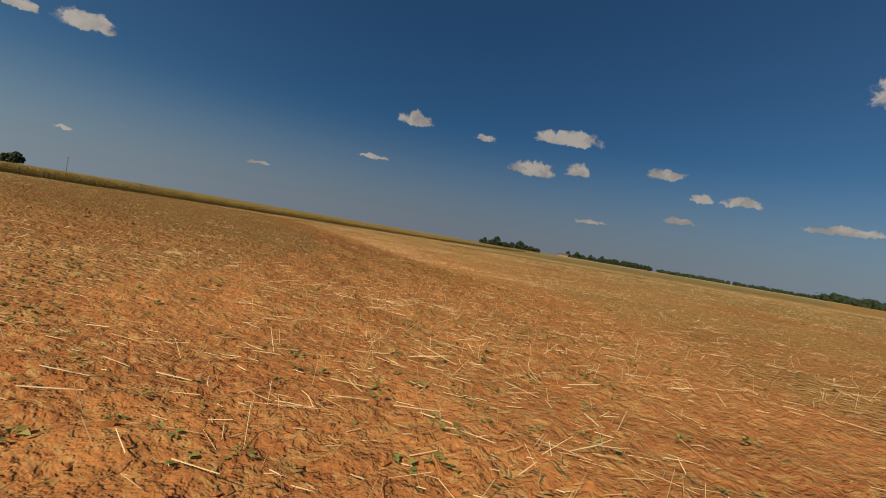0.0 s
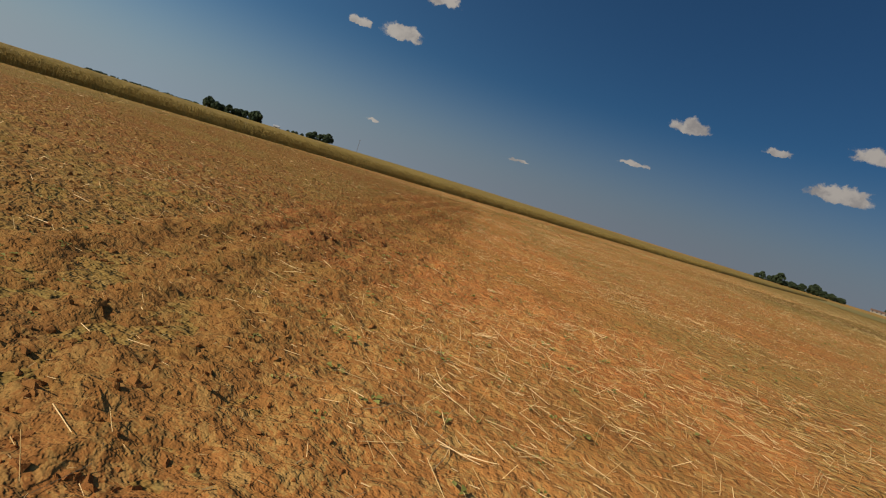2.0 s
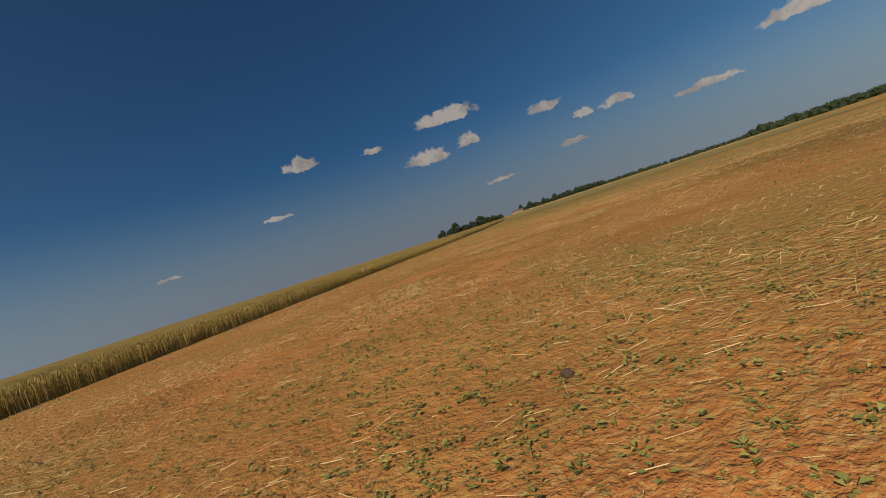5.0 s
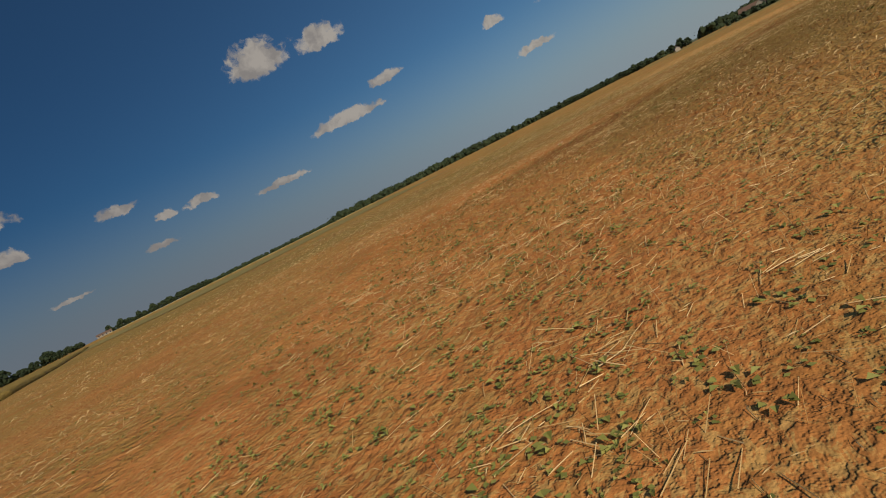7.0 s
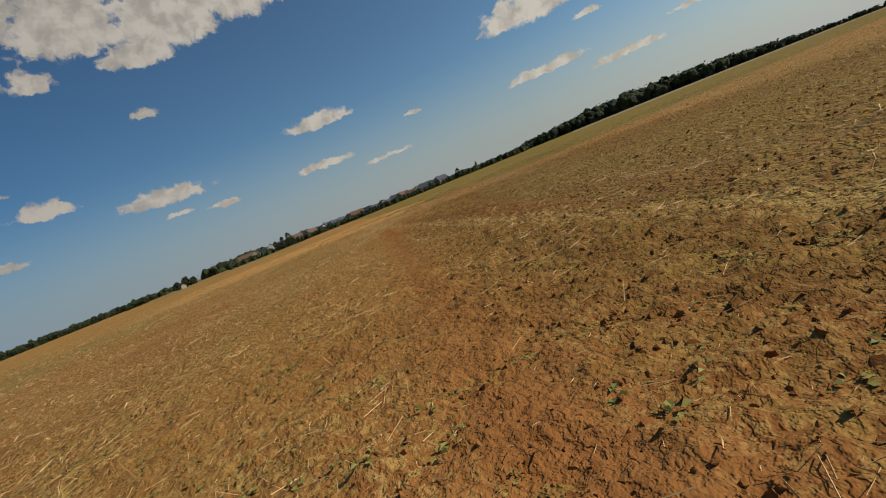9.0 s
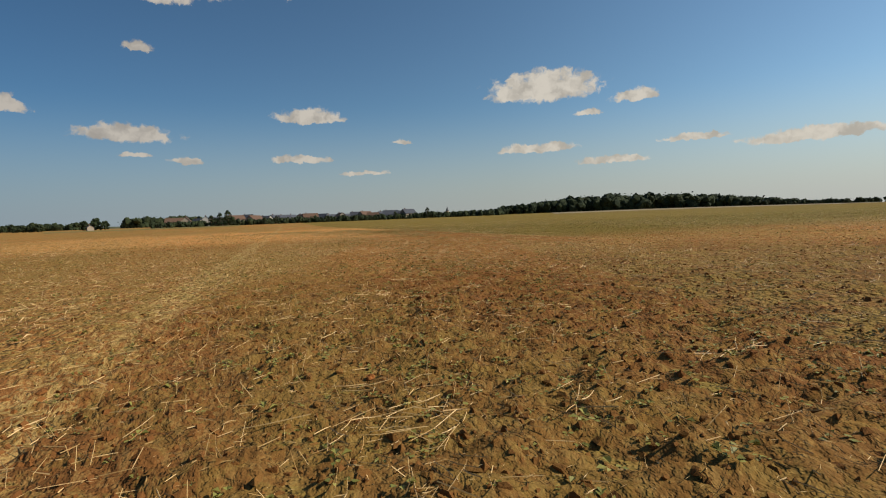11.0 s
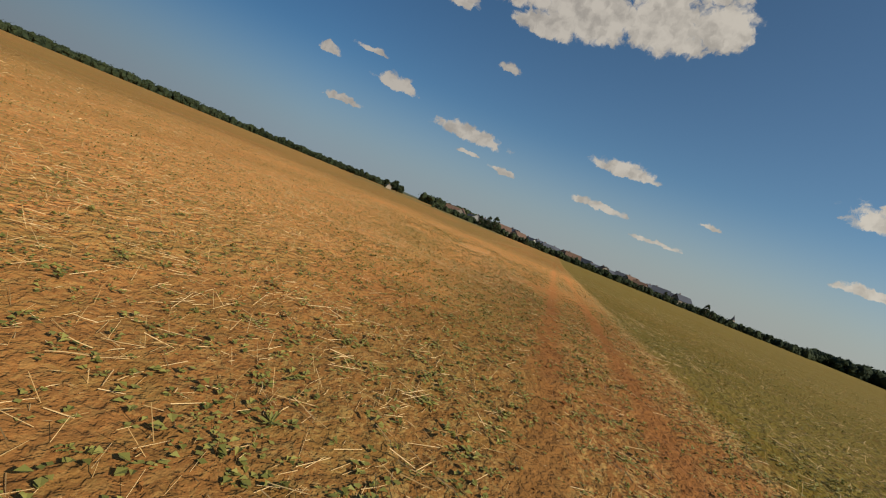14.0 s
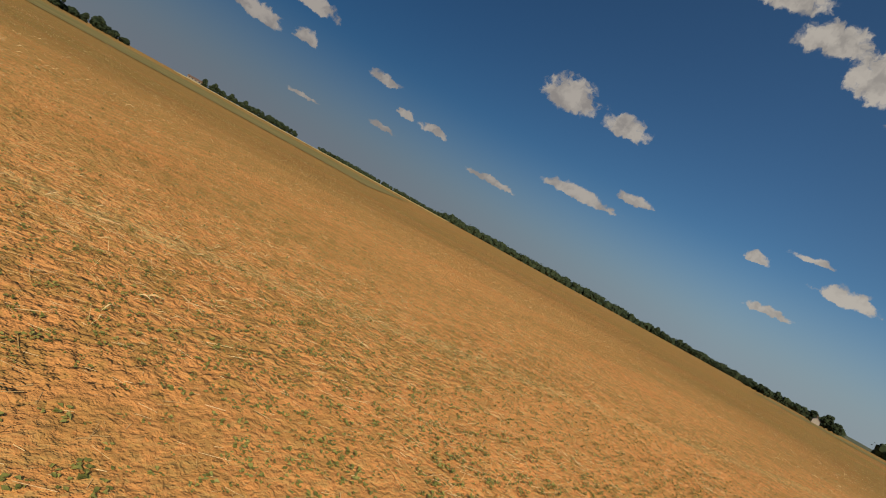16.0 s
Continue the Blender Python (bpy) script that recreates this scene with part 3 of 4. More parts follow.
def make_clods():
    tv, tf = icosphere(1)
    # a crumb: uneven four-cornered foot under a short ridge
    ov = np.array([[-1, -.8, -.5], [1, -.7, -.5], [.9, .8, -.5], [-.9, .8, -.5], [-.45, .05, .8], [.5, -.1, .65]], np.float32)
    of = np.array([[0, 1, 5], [0, 5, 4], [1, 2, 5], [2, 3, 4], [2, 4, 5], [3, 0, 4]], np.int32)
    v, f = clod_set(7000, 4.0, lambda x, y: roughness(x, y) ** 3 * 0.6, lambda r, n: 0.009 + 0.011 * r.random(n) ** 2.4, tv, tf, 300)
    ob = bulk("soil_clod", v, f, M_CLOD)
    tagged(ob, "loose dry lumps of reddish earth lying on the field", "soil clods", kind="stuff")
    v, f = clod_set(80000, 4.6, lambda x, y: 0.10 + 0.9 * roughness(x, y) ** 2, lambda r, n: 0.006 + 0.010 * r.random(n) ** 1.8, ov, of, 330)
    ob = bulk("soil_crumb", v, f, M_CLOD)
    tagged(ob, "small crumbs of dry reddish earth", "soil crumbs", kind="stuff")
    v, f = clod_set(34000, 17.0, lambda x, y: (0.2 + 0.8 * roughness(x, y) ** 1.5) * sstep(way_distance(x.astype(np.float32), y.astype(np.float32)), 2.5, 5.0), lambda r, n: 0.012 + 0.015 * r.random(n) ** 2, ov, of, 360)
    ob = bulk("soil_lump", v, f, M_CLOD)
    tagged(ob, "rough lumps of turned reddish earth", "soil lumps", kind="stuff")


make_clods()


def straw_arrays(p, length, radius, spin, tilt, lift, kinked=True):
    """Split straws, arched in section, with a slight kink, lying or leaning."""
    a = np.array([-0.35, 1.57, 3.49])
    rows = []
    for u, w in ((-0.5, 1.0), (0.1, 1.0), (0.5, 0.75)) if kinked else ((-0.5, 1.0), (0.5, 0.75)):
        rows.append(np.stack((w * np.cos(a), np.full(3, u), w * np.sin(a)), -1))
    tv = np.concatenate(rows)
    bendv = np.repeat([0.0, 1.0, 0.0] if kinked else [0.0, 0.0], 3)
    n = len(p)
    pts = np.repeat(tv[None], n, 0).astype(np.float32)
    pts[..., 0] *= radius[:, None]
    pts[..., 2] *= radius[:, None]
    pts[..., 1] *= length[:, None]
    pts[..., 0] += bendv[None] * length[:, None] * (np.random.default_rng(8).random((n, 1)) - 0.5) * 0.16
    c, s = np.cos(tilt)[:, None], np.sin(tilt)[:, None]
    pts = np.stack((pts[..., 0], c * pts[..., 1] - s * pts[..., 2], s * pts[..., 1] + c * pts[..., 2]), -1)
    c, s = np.cos(spin)[:, None], np.sin(spin)[:, None]
    pts = np.stack((c * pts[..., 0] - s * pts[..., 1], s * pts[..., 0] + c * pts[..., 1], pts[..., 2]), -1)
    z = surface(p[:, 0], p[:, 1]) + lift
    pts += np.column_stack((p, z))[:, None]
    tf = []
    for k in (0, 3) if kinked else (0,):
        for i in (0, 1):
            j = i + 1
            tf.append((k + i, k + j, k + 3 + j, k + 3 + i))
    tf = np.array(tf, np.int32)
    return pts.reshape(-1, 3), (tf[None] + (np.arange(n) * len(tv))[:, None, None]).reshape(-1, 4)


def make_straw():
    n = 84000
    p = np.concatenate((strewn(30000, 6.0, strawiness, 71), strewn(10000, 10.0, lambda x, y: strawiness(x, y) * sstep(x, 62, 78), 70), strewn(n - 40000, 18.0, strawiness, 75)))
    r = np.random.default_rng(72)
    length = 0.03 + 0.20 * r.random(n) ** 2.0
    radius = 0.0012 + 0.0017 * r.random(n) ** 1.5
    spin = np.where(r.random(n) < 0.4, radians(-ROW) + (r.random(n) - 0.5) * 0.9, r.random(n) * 6.28)
    tilt = (r.random(n) - 0.5) * 0.34
    v, f = straw_arrays(p, length, radius, spin, tilt, radius + np.abs(np.sin(tilt)) * length * 0.42 + 0.004, False)
    ob = bulk("straw", v, f, M_STRAW)
    tagged(ob, "pale broken straw strewn over the red soil", "straw", kind="stuff")
    # tangles: several straws dropped together
    k = 1700
    c = strewn(k, 7.0, lambda x, y: strawiness(x, y) ** 2, 76)
    p = np.repeat(c, 6, 0) + r.normal(0, 0.08, (k * 6, 2))
    n = len(p)
    length = 0.06 + 0.17 * r.random(n)
    spin = np.repeat(r.random(k) * 6.28, 6) + r.normal(0, 0.5, n)
    tilt = r.normal(0, 0.16, n)
    v, f = straw_arrays(p, length, 0.0014 + 0.0014 * r.random(n), spin, tilt, np.abs(np.sin(tilt)) * length * 0.42 + 0.02)
    ob = bulk("straw_tangle", v, f, M_STRAW)
    tagged(ob, "tangled bunches of long pale straw on the soil", "straw", kind="stuff")
    # cut stalks that still stand or lean
    n = 22000
    p = strewn(n, 9.0, lambda x, y: strawiness(x, y) ** 2, 73)
    r = np.random.default_rng(74)
    length = 0.05 + 0.10 * r.random(n)
    tilt = 0.6 + 0.85 * r.random(n)
    v, f = straw_arrays(p, length, 0.0011 + 0.0011 * r.random(n), r.random(n) * 6.28, tilt, np.sin(tilt) * length * 0.45, False)
    ob = bulk("stubble", v, f, M_STRAW)
    tagged(ob, "short cut cereal stalks standing and leaning", "stubble", kind="stuff")


make_straw()


def afield(n, lo, hi, weight, seed):
    """n places from lo to hi metres beside the way, on the cut field."""
    r = np.random.default_rng(seed)
    out = np.zeros((0, 2))
    while len(out) < n:
        u, a = lo + (hi - lo) * r.random(n) ** 1.2, r.random(n) * 2 * np.pi
        p = WAY[r.integers(0, len(WAY), n)] + np.stack((u * np.cos(a), u * np.sin(a)), -1)
        keep = (r.random(n) < weight(p[:, 0], p[:, 1])) & (p[:, 0] > edge_x(p[:, 1]) + 1.0)
        p = p[keep]
        out = np.concatenate((out, p[way_distance(p[:, 0], p[:, 1]) > lo * 0.6]))
    return out[:n]


def make_wisps():
    """Bent dry blades and split stalks standing up from the stubble farther out."""
    n = 110000
    p = np.concatenate((afield(60000, 6, 26, lambda x, y: 0.1 + strawiness(x, y) ** 1.5, 61), afield(n - 60000, 22, 80, lambda x, y: 0.2 + 0.8 * strawiness(x, y), 62)))
    r = np.random.default_rng(63)
    tv = np.array([[-.5, -.02, 0], [-.1, .02, .30], [-.06, -.03, .27], [.5, .0, .16]], np.float32)
    size = np.where(np.arange(n) < 60000, 0.07 + 0.15 * r.random(n) ** 1.6, 0.12 + 0.24 * r.random(n) ** 1.4)
    z = np.maximum(surface(p[:, 0], p[:, 1]), terrain(p[:, 0], p[:, 1])) - 0.004
    v, f = scatter(tv, np.array([[0, 2, 3, 1]], np.int32), np.column_stack((p, z)), size, r.random(n) * 6.28, r.normal(0, 0.4, n))
    tagged(bulk("straw_wisp", v, f, M_STRAW), "bent pale wisps of straw standing out of the stubble", "straw", kind="stuff")


make_wisps()


def make_chaff():
    """Short flat shreds of straw and dead leaf, lying every way."""
    n = 110000
    p = np.concatenate((strewn(60000, 5.5, lambda x, y: 0.25 + 0.75 * strawiness(x, y), 77), strewn(n - 60000, 16.0, lambda x, y: 0.2 + 0.8 * strawiness(x, y), 78)))
    r = np.random.default_rng(79)
    ft = np.array([[-.5, -.02, 0], [.1, -.035, .05], [.5, .01, .0], [-.1, .035, .04]], np.float32)
    z = surface(p[:, 0], p[:, 1]) + 0.008 + 0.02 * r.random(n) ** 2
    v, f = scatter(ft, np.array([[0, 1, 2, 3]], np.int32), np.column_stack((p, z)), 0.018 + 0.055 * r.random(n) ** 2, r.random(n) * 6.28, r.normal(0, 0.5, n))
    tagged(bulk("chaff", v, f, M_STRAW), "short pale shreds of straw and dry leaf on the soil", "chaff", kind="stuff")


make_chaff()


def weed_template(seed, leaves=7):
    """A low rosette: folded oval leaves on short stems."""
    r = np.random.default_rng(seed)
    V, F = [], []
    for k in range(leaves):
        a = r.random() * 6.28
        reach, up = 0.25 + 0.75 * r.random(), 0.15 + 0.5 * r.random()
        ln, wd = 0.34 + 0.28 * r.random(), 0.15 + 0.10 * r.random()
        d = np.array([np.cos(a), np.sin(a), 0])
        s = np.array([-np.sin(a), np.cos(a), 0])
        c0 = d * reach * 0.55 + np.array([0, 0, up * 0.6])
        rise = np.array([0, 0, (r.random() - 0.35) * 0.3])
        mid, tip = c0 + d * ln * 0.5 + rise, c0 + d * ln + rise * 0.6
        o = len(V)
        V += [c0, mid + s * wd + [0, 0, 0.06], tip, mid - s * wd + [0, 0, 0.06]]
        F += [(o, o + 2, o + 1), (o, o + 3, o + 2)]
    return np.array(V, np.float32), np.array(F, np.int32)


def make_weeds():
    n = 88000
    p = np.concatenate((strewn(42000, 6.0, weediness, 81), strewn(18000, 12.0, lambda x, y: weediness(x, y) * sstep(x, 62, 78), 84), strewn(12000, 19.0, weediness, 83), afield(16000, 14, 60, lambda x, y: 0.1 + weediness(x, y), 64)))
    r = np.random.default_rng(82)
    s = 0.032 + 0.056 * r.random(n) ** 1.6
    s[-16000:] *= 1.7
    z = np.maximum(surface(p[:, 0], p[:, 1]), terrain(p[:, 0], p[:, 1]))
    V, F, base = [], [], 0
    for k in range(6):
        tv, tf = weed_template(90 + k, 6 if k < 3 else 5)
        sel = (np.arange(n) % 3 == k % 3) & ((np.arange(n) < 42000) == (k < 3))
        m = sel.sum()
        sc = np.stack((s[sel], s[sel], s[sel] * (0.6 + 0.6 * r.random(m))), -1)
        v, f = scatter(tv, tf, np.column_stack((p[sel], z[sel])), sc[:, None, :], r.random(m) * 6.28)
        V.append(v), F.append(f + base)
        base += len(v)
    ob = bulk("weeds", np.concatenate(V), np.concatenate(F), M_WEED)
    tagged(ob, "low grey-green broad-leaved weeds sprouting from bare soil", "weeds", kind="stuff")


make_weeds()


def make_single_weeds():
    """The larger plants that stand out singly beside the way."""
    r = random.Random(85)
    leaf = bpy.data.meshes.new("leaf")
    bm = bmesh.new()
    pts = [bm.verts.new(p) for p in ((0, 0, 0), (0.28, 0.10, 0.03), (0.62, 0.13, 0.05), (1, 0, 0), (0.62, -0.13, 0.05), (0.28, -0.10, 0.03), (0.5, 0, 0.0))]
    for k in range(6):
        bm.faces.new((pts[6], pts[k], pts[(k + 1) % 6]))
    bm.to_mesh(leaf)
    bm.free()
    leaf.polygons.foreach_set("use_smooth", [False] * 6)
    leaf.materials.append(M_WEED)
    places = strewn(110, 3.2, lambda x, y: weediness(x, y) * 0.8, 86)
    for x, y in places:
        root = new("weed_plant")
        s = 0.034 + 0.034 * r.random()
        bm = bmesh.new()
        bmesh.ops.create_cone(bm, cap_ends=True, segments=5, radius1=0.05, radius2=0.02, depth=0.55, matrix=Matrix.Translation((0, 0, 0.2)))
        part("stem", bm, M_WEED, root)
        for k in range(11):
            ob = new("leaf", leaf)
            ob.parent = root
            z = 0.05 + 0.4 * k / 11
            ob.matrix_basis = pose(0, 0, z, r.uniform(-20, 20), -r.uniform(5, 50), k * 137.5) @ Matrix.Diagonal((0.7 + 0.5 * r.random(),) * 3 + (1,))
        root.matrix_basis = pose(x, y, float(surface(np.array([x]), np.array([y]))[0]), 0, 0, r.random() * 360)
        root.scale = (s, s, s)
        tagged(root, "small green broad-leaved weed growing in bare red soil", "weed", "single weeds")


make_single_weeds()


def make_single_straws():
    """Long stalks that lie apart from the rest."""
    p = strewn(140, 3.0, strawiness, 87)
    r = np.random.default_rng(88)
    for k in range(len(p)):
        ln = np.array([0.14 + 0.2 * r.random()])
        v, f = straw_arrays(np.zeros((1, 2)), ln, np.array([0.0017 + 0.0009 * r.random()]), np.zeros(1), np.array([r.normal(0, 0.06)]), np.zeros(1))
        v[:, 2] -= v[:, 2].mean()
        ob = bulk("straw_stalk", v, f, M_STRAW)
        z = float(surface(p[k:k + 1, 0], p[k:k + 1, 1])[0])
        ob.matrix_basis = pose(p[k, 0], p[k, 1], z + 0.02, 0, 0, r.random() * 360)
        tagged(ob, "long pale dry straw stalk lying on red soil", "straw", "single straws")


make_single_straws()


def make_single_clods():
    """The largest lumps of earth, each by itself, and one dark stone."""
    tv, tf = icosphere(2)
    spots = [(*p, 0.016 + 0.012 * k) for p, k in zip(strewn(60, 3.0, lambda x, y: roughness(x, y) ** 2, 89), np.random.default_rng(90).random(60))]
    for k, (x, y, s) in enumerate(spots):
        g = np.random.default_rng(500 + k)
        w = np.array([noise.fractal(Vector(q.tolist()) * 1.3 + Vector((k * 3.7, 0, 0)), 0.7, 2.2, 4) for q in tv])
        v = tv * (1 + 0.5 * w)[:, None] * np.array([1.25, 1.0, 0.75]) * s
        ob = bulk("earth_clod", v, tf, M_CLOD)
        ob.matrix_basis = pose(x, y, float(surface(np.array([x]), np.array([y]))[0]) + s * 0.25, 0, 0, g.random() * 360)
        tagged(ob, "large rough clod of dry reddish earth", "clod", "single clods")
    w = np.array([noise.fractal(Vector(q.tolist()) * 1.1, 0.7, 2.2, 4) for q in tv])
    ob = bulk("stone", tv * (1 + 0.4 * w)[:, None] * np.array([0.045, 0.034, 0.036]), tf, M_STONE)
    ob.matrix_basis = pose(-17.0, 59.4, 0.03)
    tagged(ob, "dark brown stone lying among green weeds", "stone")


make_single_clods()


TUFTS = ((-0.6, 87.08), (-0.89, 86.42), (4.20, 86.06), (15.58, 83.16), (15.64, 83.5))


M_PETAL = material("white_petal", lambda t, co: (mix(t, tex(t, co, 90, 2), (0.74, 0.73, 0.66), (0.82, 0.81, 0.76)), None, 0), 0.6, 0.2)


def make_grass_tuft(x, y, blossoms=0):
    """Long narrow blades bending outwards from one root; one bears small white flower heads."""
    r = random.Random(int(x * 10))
    root = new("grass_tuft")
    for k in range(46):
        ln, w, a, lean = r.uniform(0.05, 0.13), r.uniform(0.003, 0.006), r.random() * 6.28, r.uniform(0.15, 1.1)
        bm = bmesh.new()
        rows = []
        for u in (0, 0.35, 0.7, 1):
            out, up = ln * u * math.sin(lean) * (0.6 + 0.5 * u), ln * u * math.cos(lean * (0.6 + 0.6 * u))
            ww = w * (1 - 0.85 * u)
            rows.append([bm.verts.new((0.02 * math.cos(a) + out * math.cos(a) - s * ww * math.sin(a), 0.02 * math.sin(a) + out * math.sin(a) + s * ww * math.cos(a), up)) for s in (-1, 1)])
        for p, q in zip(rows[:-1], rows[1:]):
            bm.faces.new((p[0], p[1], q[1], q[0]))
        part("blade", bm, M_WEED, root)
    for k in range(blossoms):
        a, u, up = r.random() * 6.28, 0.10 * r.random() ** 0.5, r.uniform(0.06, 0.115)
        bm = bmesh.new()
        mid = bm.verts.new((0, 0, 0.004))
        rim = [bm.verts.new((math.cos(q * 0.524) * (0.009 if q % 2 else 0.005), math.sin(q * 0.524) * (0.009 if q % 2 else 0.005), 0)) for q in range(12)]
        for q in range(12):
            bm.faces.new((mid, rim[q], rim[(q + 1) % 12]))
        part("flower", bm, M_PETAL, root, "small white flower head").matrix_basis = pose(u * math.cos(a), u * math.sin(a), up, r.uniform(-35, 35), r.uniform(-35, 35))
    root.matrix_basis = pose(x, y, float(surface(np.array([x]), np.array([y]))[0]) - 0.01)
    label = "feathery green plant with small white flowers on bare soil" if blossoms else "tuft of green grass growing in straw-strewn soil"
    tagged(root, label, "grass tuft", "grass tufts")


for k, tuft in enumerate(TUFTS):
    make_grass_tuft(*tuft, 14 if k == 2 else 0)

# ------------------------------------------------------------------ standing cereal

def make_cereal():
    ys = np.concatenate((np.arange(-160, 5, 2.5), np.arange(5, 170, 0.5), np.arange(170, 330, 3.0)))
    back = np.concatenate(([0, 0.02, 0.25, 0.7], np.geomspace(1.3, 520, 34)))
    Y, B = np.meshgrid(ys, back, indexing="ij")
    X = edge_x(Y) - B * 0.95
    Y2 = Y + B * 0.31
    top = CROP_H + 0.16 * (value_noise(X, Y2, 0.6, 102) - 0.5) + 0.22 * (value_noise(X, Y2, 4.0, 103) - 0.5)
    Z = terrain(X, Y2) + np.where(np.arange(len(back))[None] == 0, -0.05, top * np.interp(B, [0, 0.02, 0.25, 0.7, 1.3], [0.3, 0.35, 0.72, 0.92, 1.0]))
    n, m = Y.shape
    i, j = np.meshgrid(np.arange(n - 1), np.arange(m - 1), indexing="ij")
    a = i * m + j
    q = np.stack((a, a + m, a + m + 1, a + 1), -1).reshape(-1, 4)
    crop = bulk("cereal_crop", np.stack((X, Y2, Z), -1).reshape(-1, 3), q, M_WHEAT)
    tagged(crop, "dense golden ripe cereal crop standing uncut", "cereal field", kind="stuff")
    # single stalks with ears along the cut face
    k = 32000
    r = np.random.default_rng(104)
    y = 8 + 162 * r.random(k) ** 0.9
    b = 0.62 - 0.85 * r.random(k) + 0.9 * (r.random(k) < 0.3) * r.random(k)
    x = edge_x(y) - b
    h = CROP_H * (0.78 + 0.27 * r.random(k)) * np.interp(b, [-0.25, 0.5], [0.75, 1.0])
    tv = np.array([[-.5, 0, 0], [.5, 0, 0], [-.4, 0, .8], [.4, 0, .8], [0, .06, 1.0], [-1.0, .03, .9], [1.0, .03, .9]], np.float32)
    tf = np.array([[0, 1, 3], [0, 3, 2], [2, 3, 6], [2, 6, 5], [5, 6, 4]], np.int32)
    sc = np.stack((0.008 + 0.008 * r.random(k), np.full(k, 1.0), h), -1)
    v, f = scatter(tv, tf, np.column_stack((x, y, terrain(x, y))), sc[:, None, :], r.random(k) * 6.28, (r.random(k) - 0.5) * 0.2)
    ob = bulk("cereal_stalk", v, f, M_EAR)
    tagged(ob, "ripe golden cereal stalks with ears at the crop edge", "cereal stalks", kind="stuff")


make_cereal()

# ------------------------------------------------------------------ distance


def spot(az, d, base=(20, 70)):
    x, y = base[0] + d * math.sin(radians(az)), base[1] + d * math.cos(radians(az))
    return x, y, float(terrain(x, y))


def field_strip(name, label, az0, az1, d0, d1, mat, base=(20, 70)):
    """A neighbouring field, laid just over the land."""
    na, nd = 40, 14
    A, R = np.meshgrid(np.radians(np.linspace(az0, az1, na)), np.linspace(d0, d1, nd), indexing="ij")
    x, y = base[0] + R * np.sin(A), base[1] + R * np.cos(A)
    i, j = np.meshgrid(np.arange(na - 1), np.arange(nd - 1), indexing="ij")
    a = i * nd + j
    q = np.stack((a, a + 1, a + nd + 1, a + nd), -1).reshape(-1, 4)
    ob = bulk(name, np.stack((x, y, terrain(x, y) + 0.12), -1).reshape(-1, 3), q, mat)
    return tagged(ob, label, "field", kind="structure")


def field_mat(name, a, b):
    def nodes(t, co):
        n, m = tex(t, co, 0.05, 4, 0.6), tex(t, co, 1.2, 4, 0.7)
        c = mix(t, ramp(t, n, 0.35, 0.65), a, b)
        return mix(t, ramp(t, m, 0.5, 0.8), c, tuple(v * 0.75 for v in a)), m, 0.2
    return material(name, nodes, 0.9, 0.1)


M_PALE = field_mat("pale_stubble", (0.56, 0.41, 0.14), (0.62, 0.46, 0.18))
M_DULL = field_mat("dull_stubble", (0.30, 0.235, 0.14), (0.35, 0.28, 0.17))
M_GREENISH = field_mat("thin_green_stubble", (0.21, 0.17, 0.055), (0.27, 0.20, 0.068))
field_strip("field_north", "pale yellow stubble field below the far wood", 8, 39, 420, 900, M_PALE, (60, 65))
field_strip("field_green", "stubble field with thin green regrowth", -6, 36, 150, 300, M_GREENISH, (60, 65))
field_strip("field_south", "pale straw-coloured field before the forest", 126, 172, 330, 430, M_DULL)
field_strip("field_east", "green meadow below the village", 76, 92, 330, 405, M_GREENISH)

BLOB, BLOBF = icosphere(2)
SMALL, SMALLF = icosphere(1)


def lumpy(seed, amount, base=BLOB):
    out = np.array([1 + amount * (noise.fractal(Vector(v.tolist()) * 1.6 + Vector((seed * 7.3, seed * 1.9, 0)), 0.6, 2.1, 4)) for v in base], np.float32)
    return base * out[:, None]


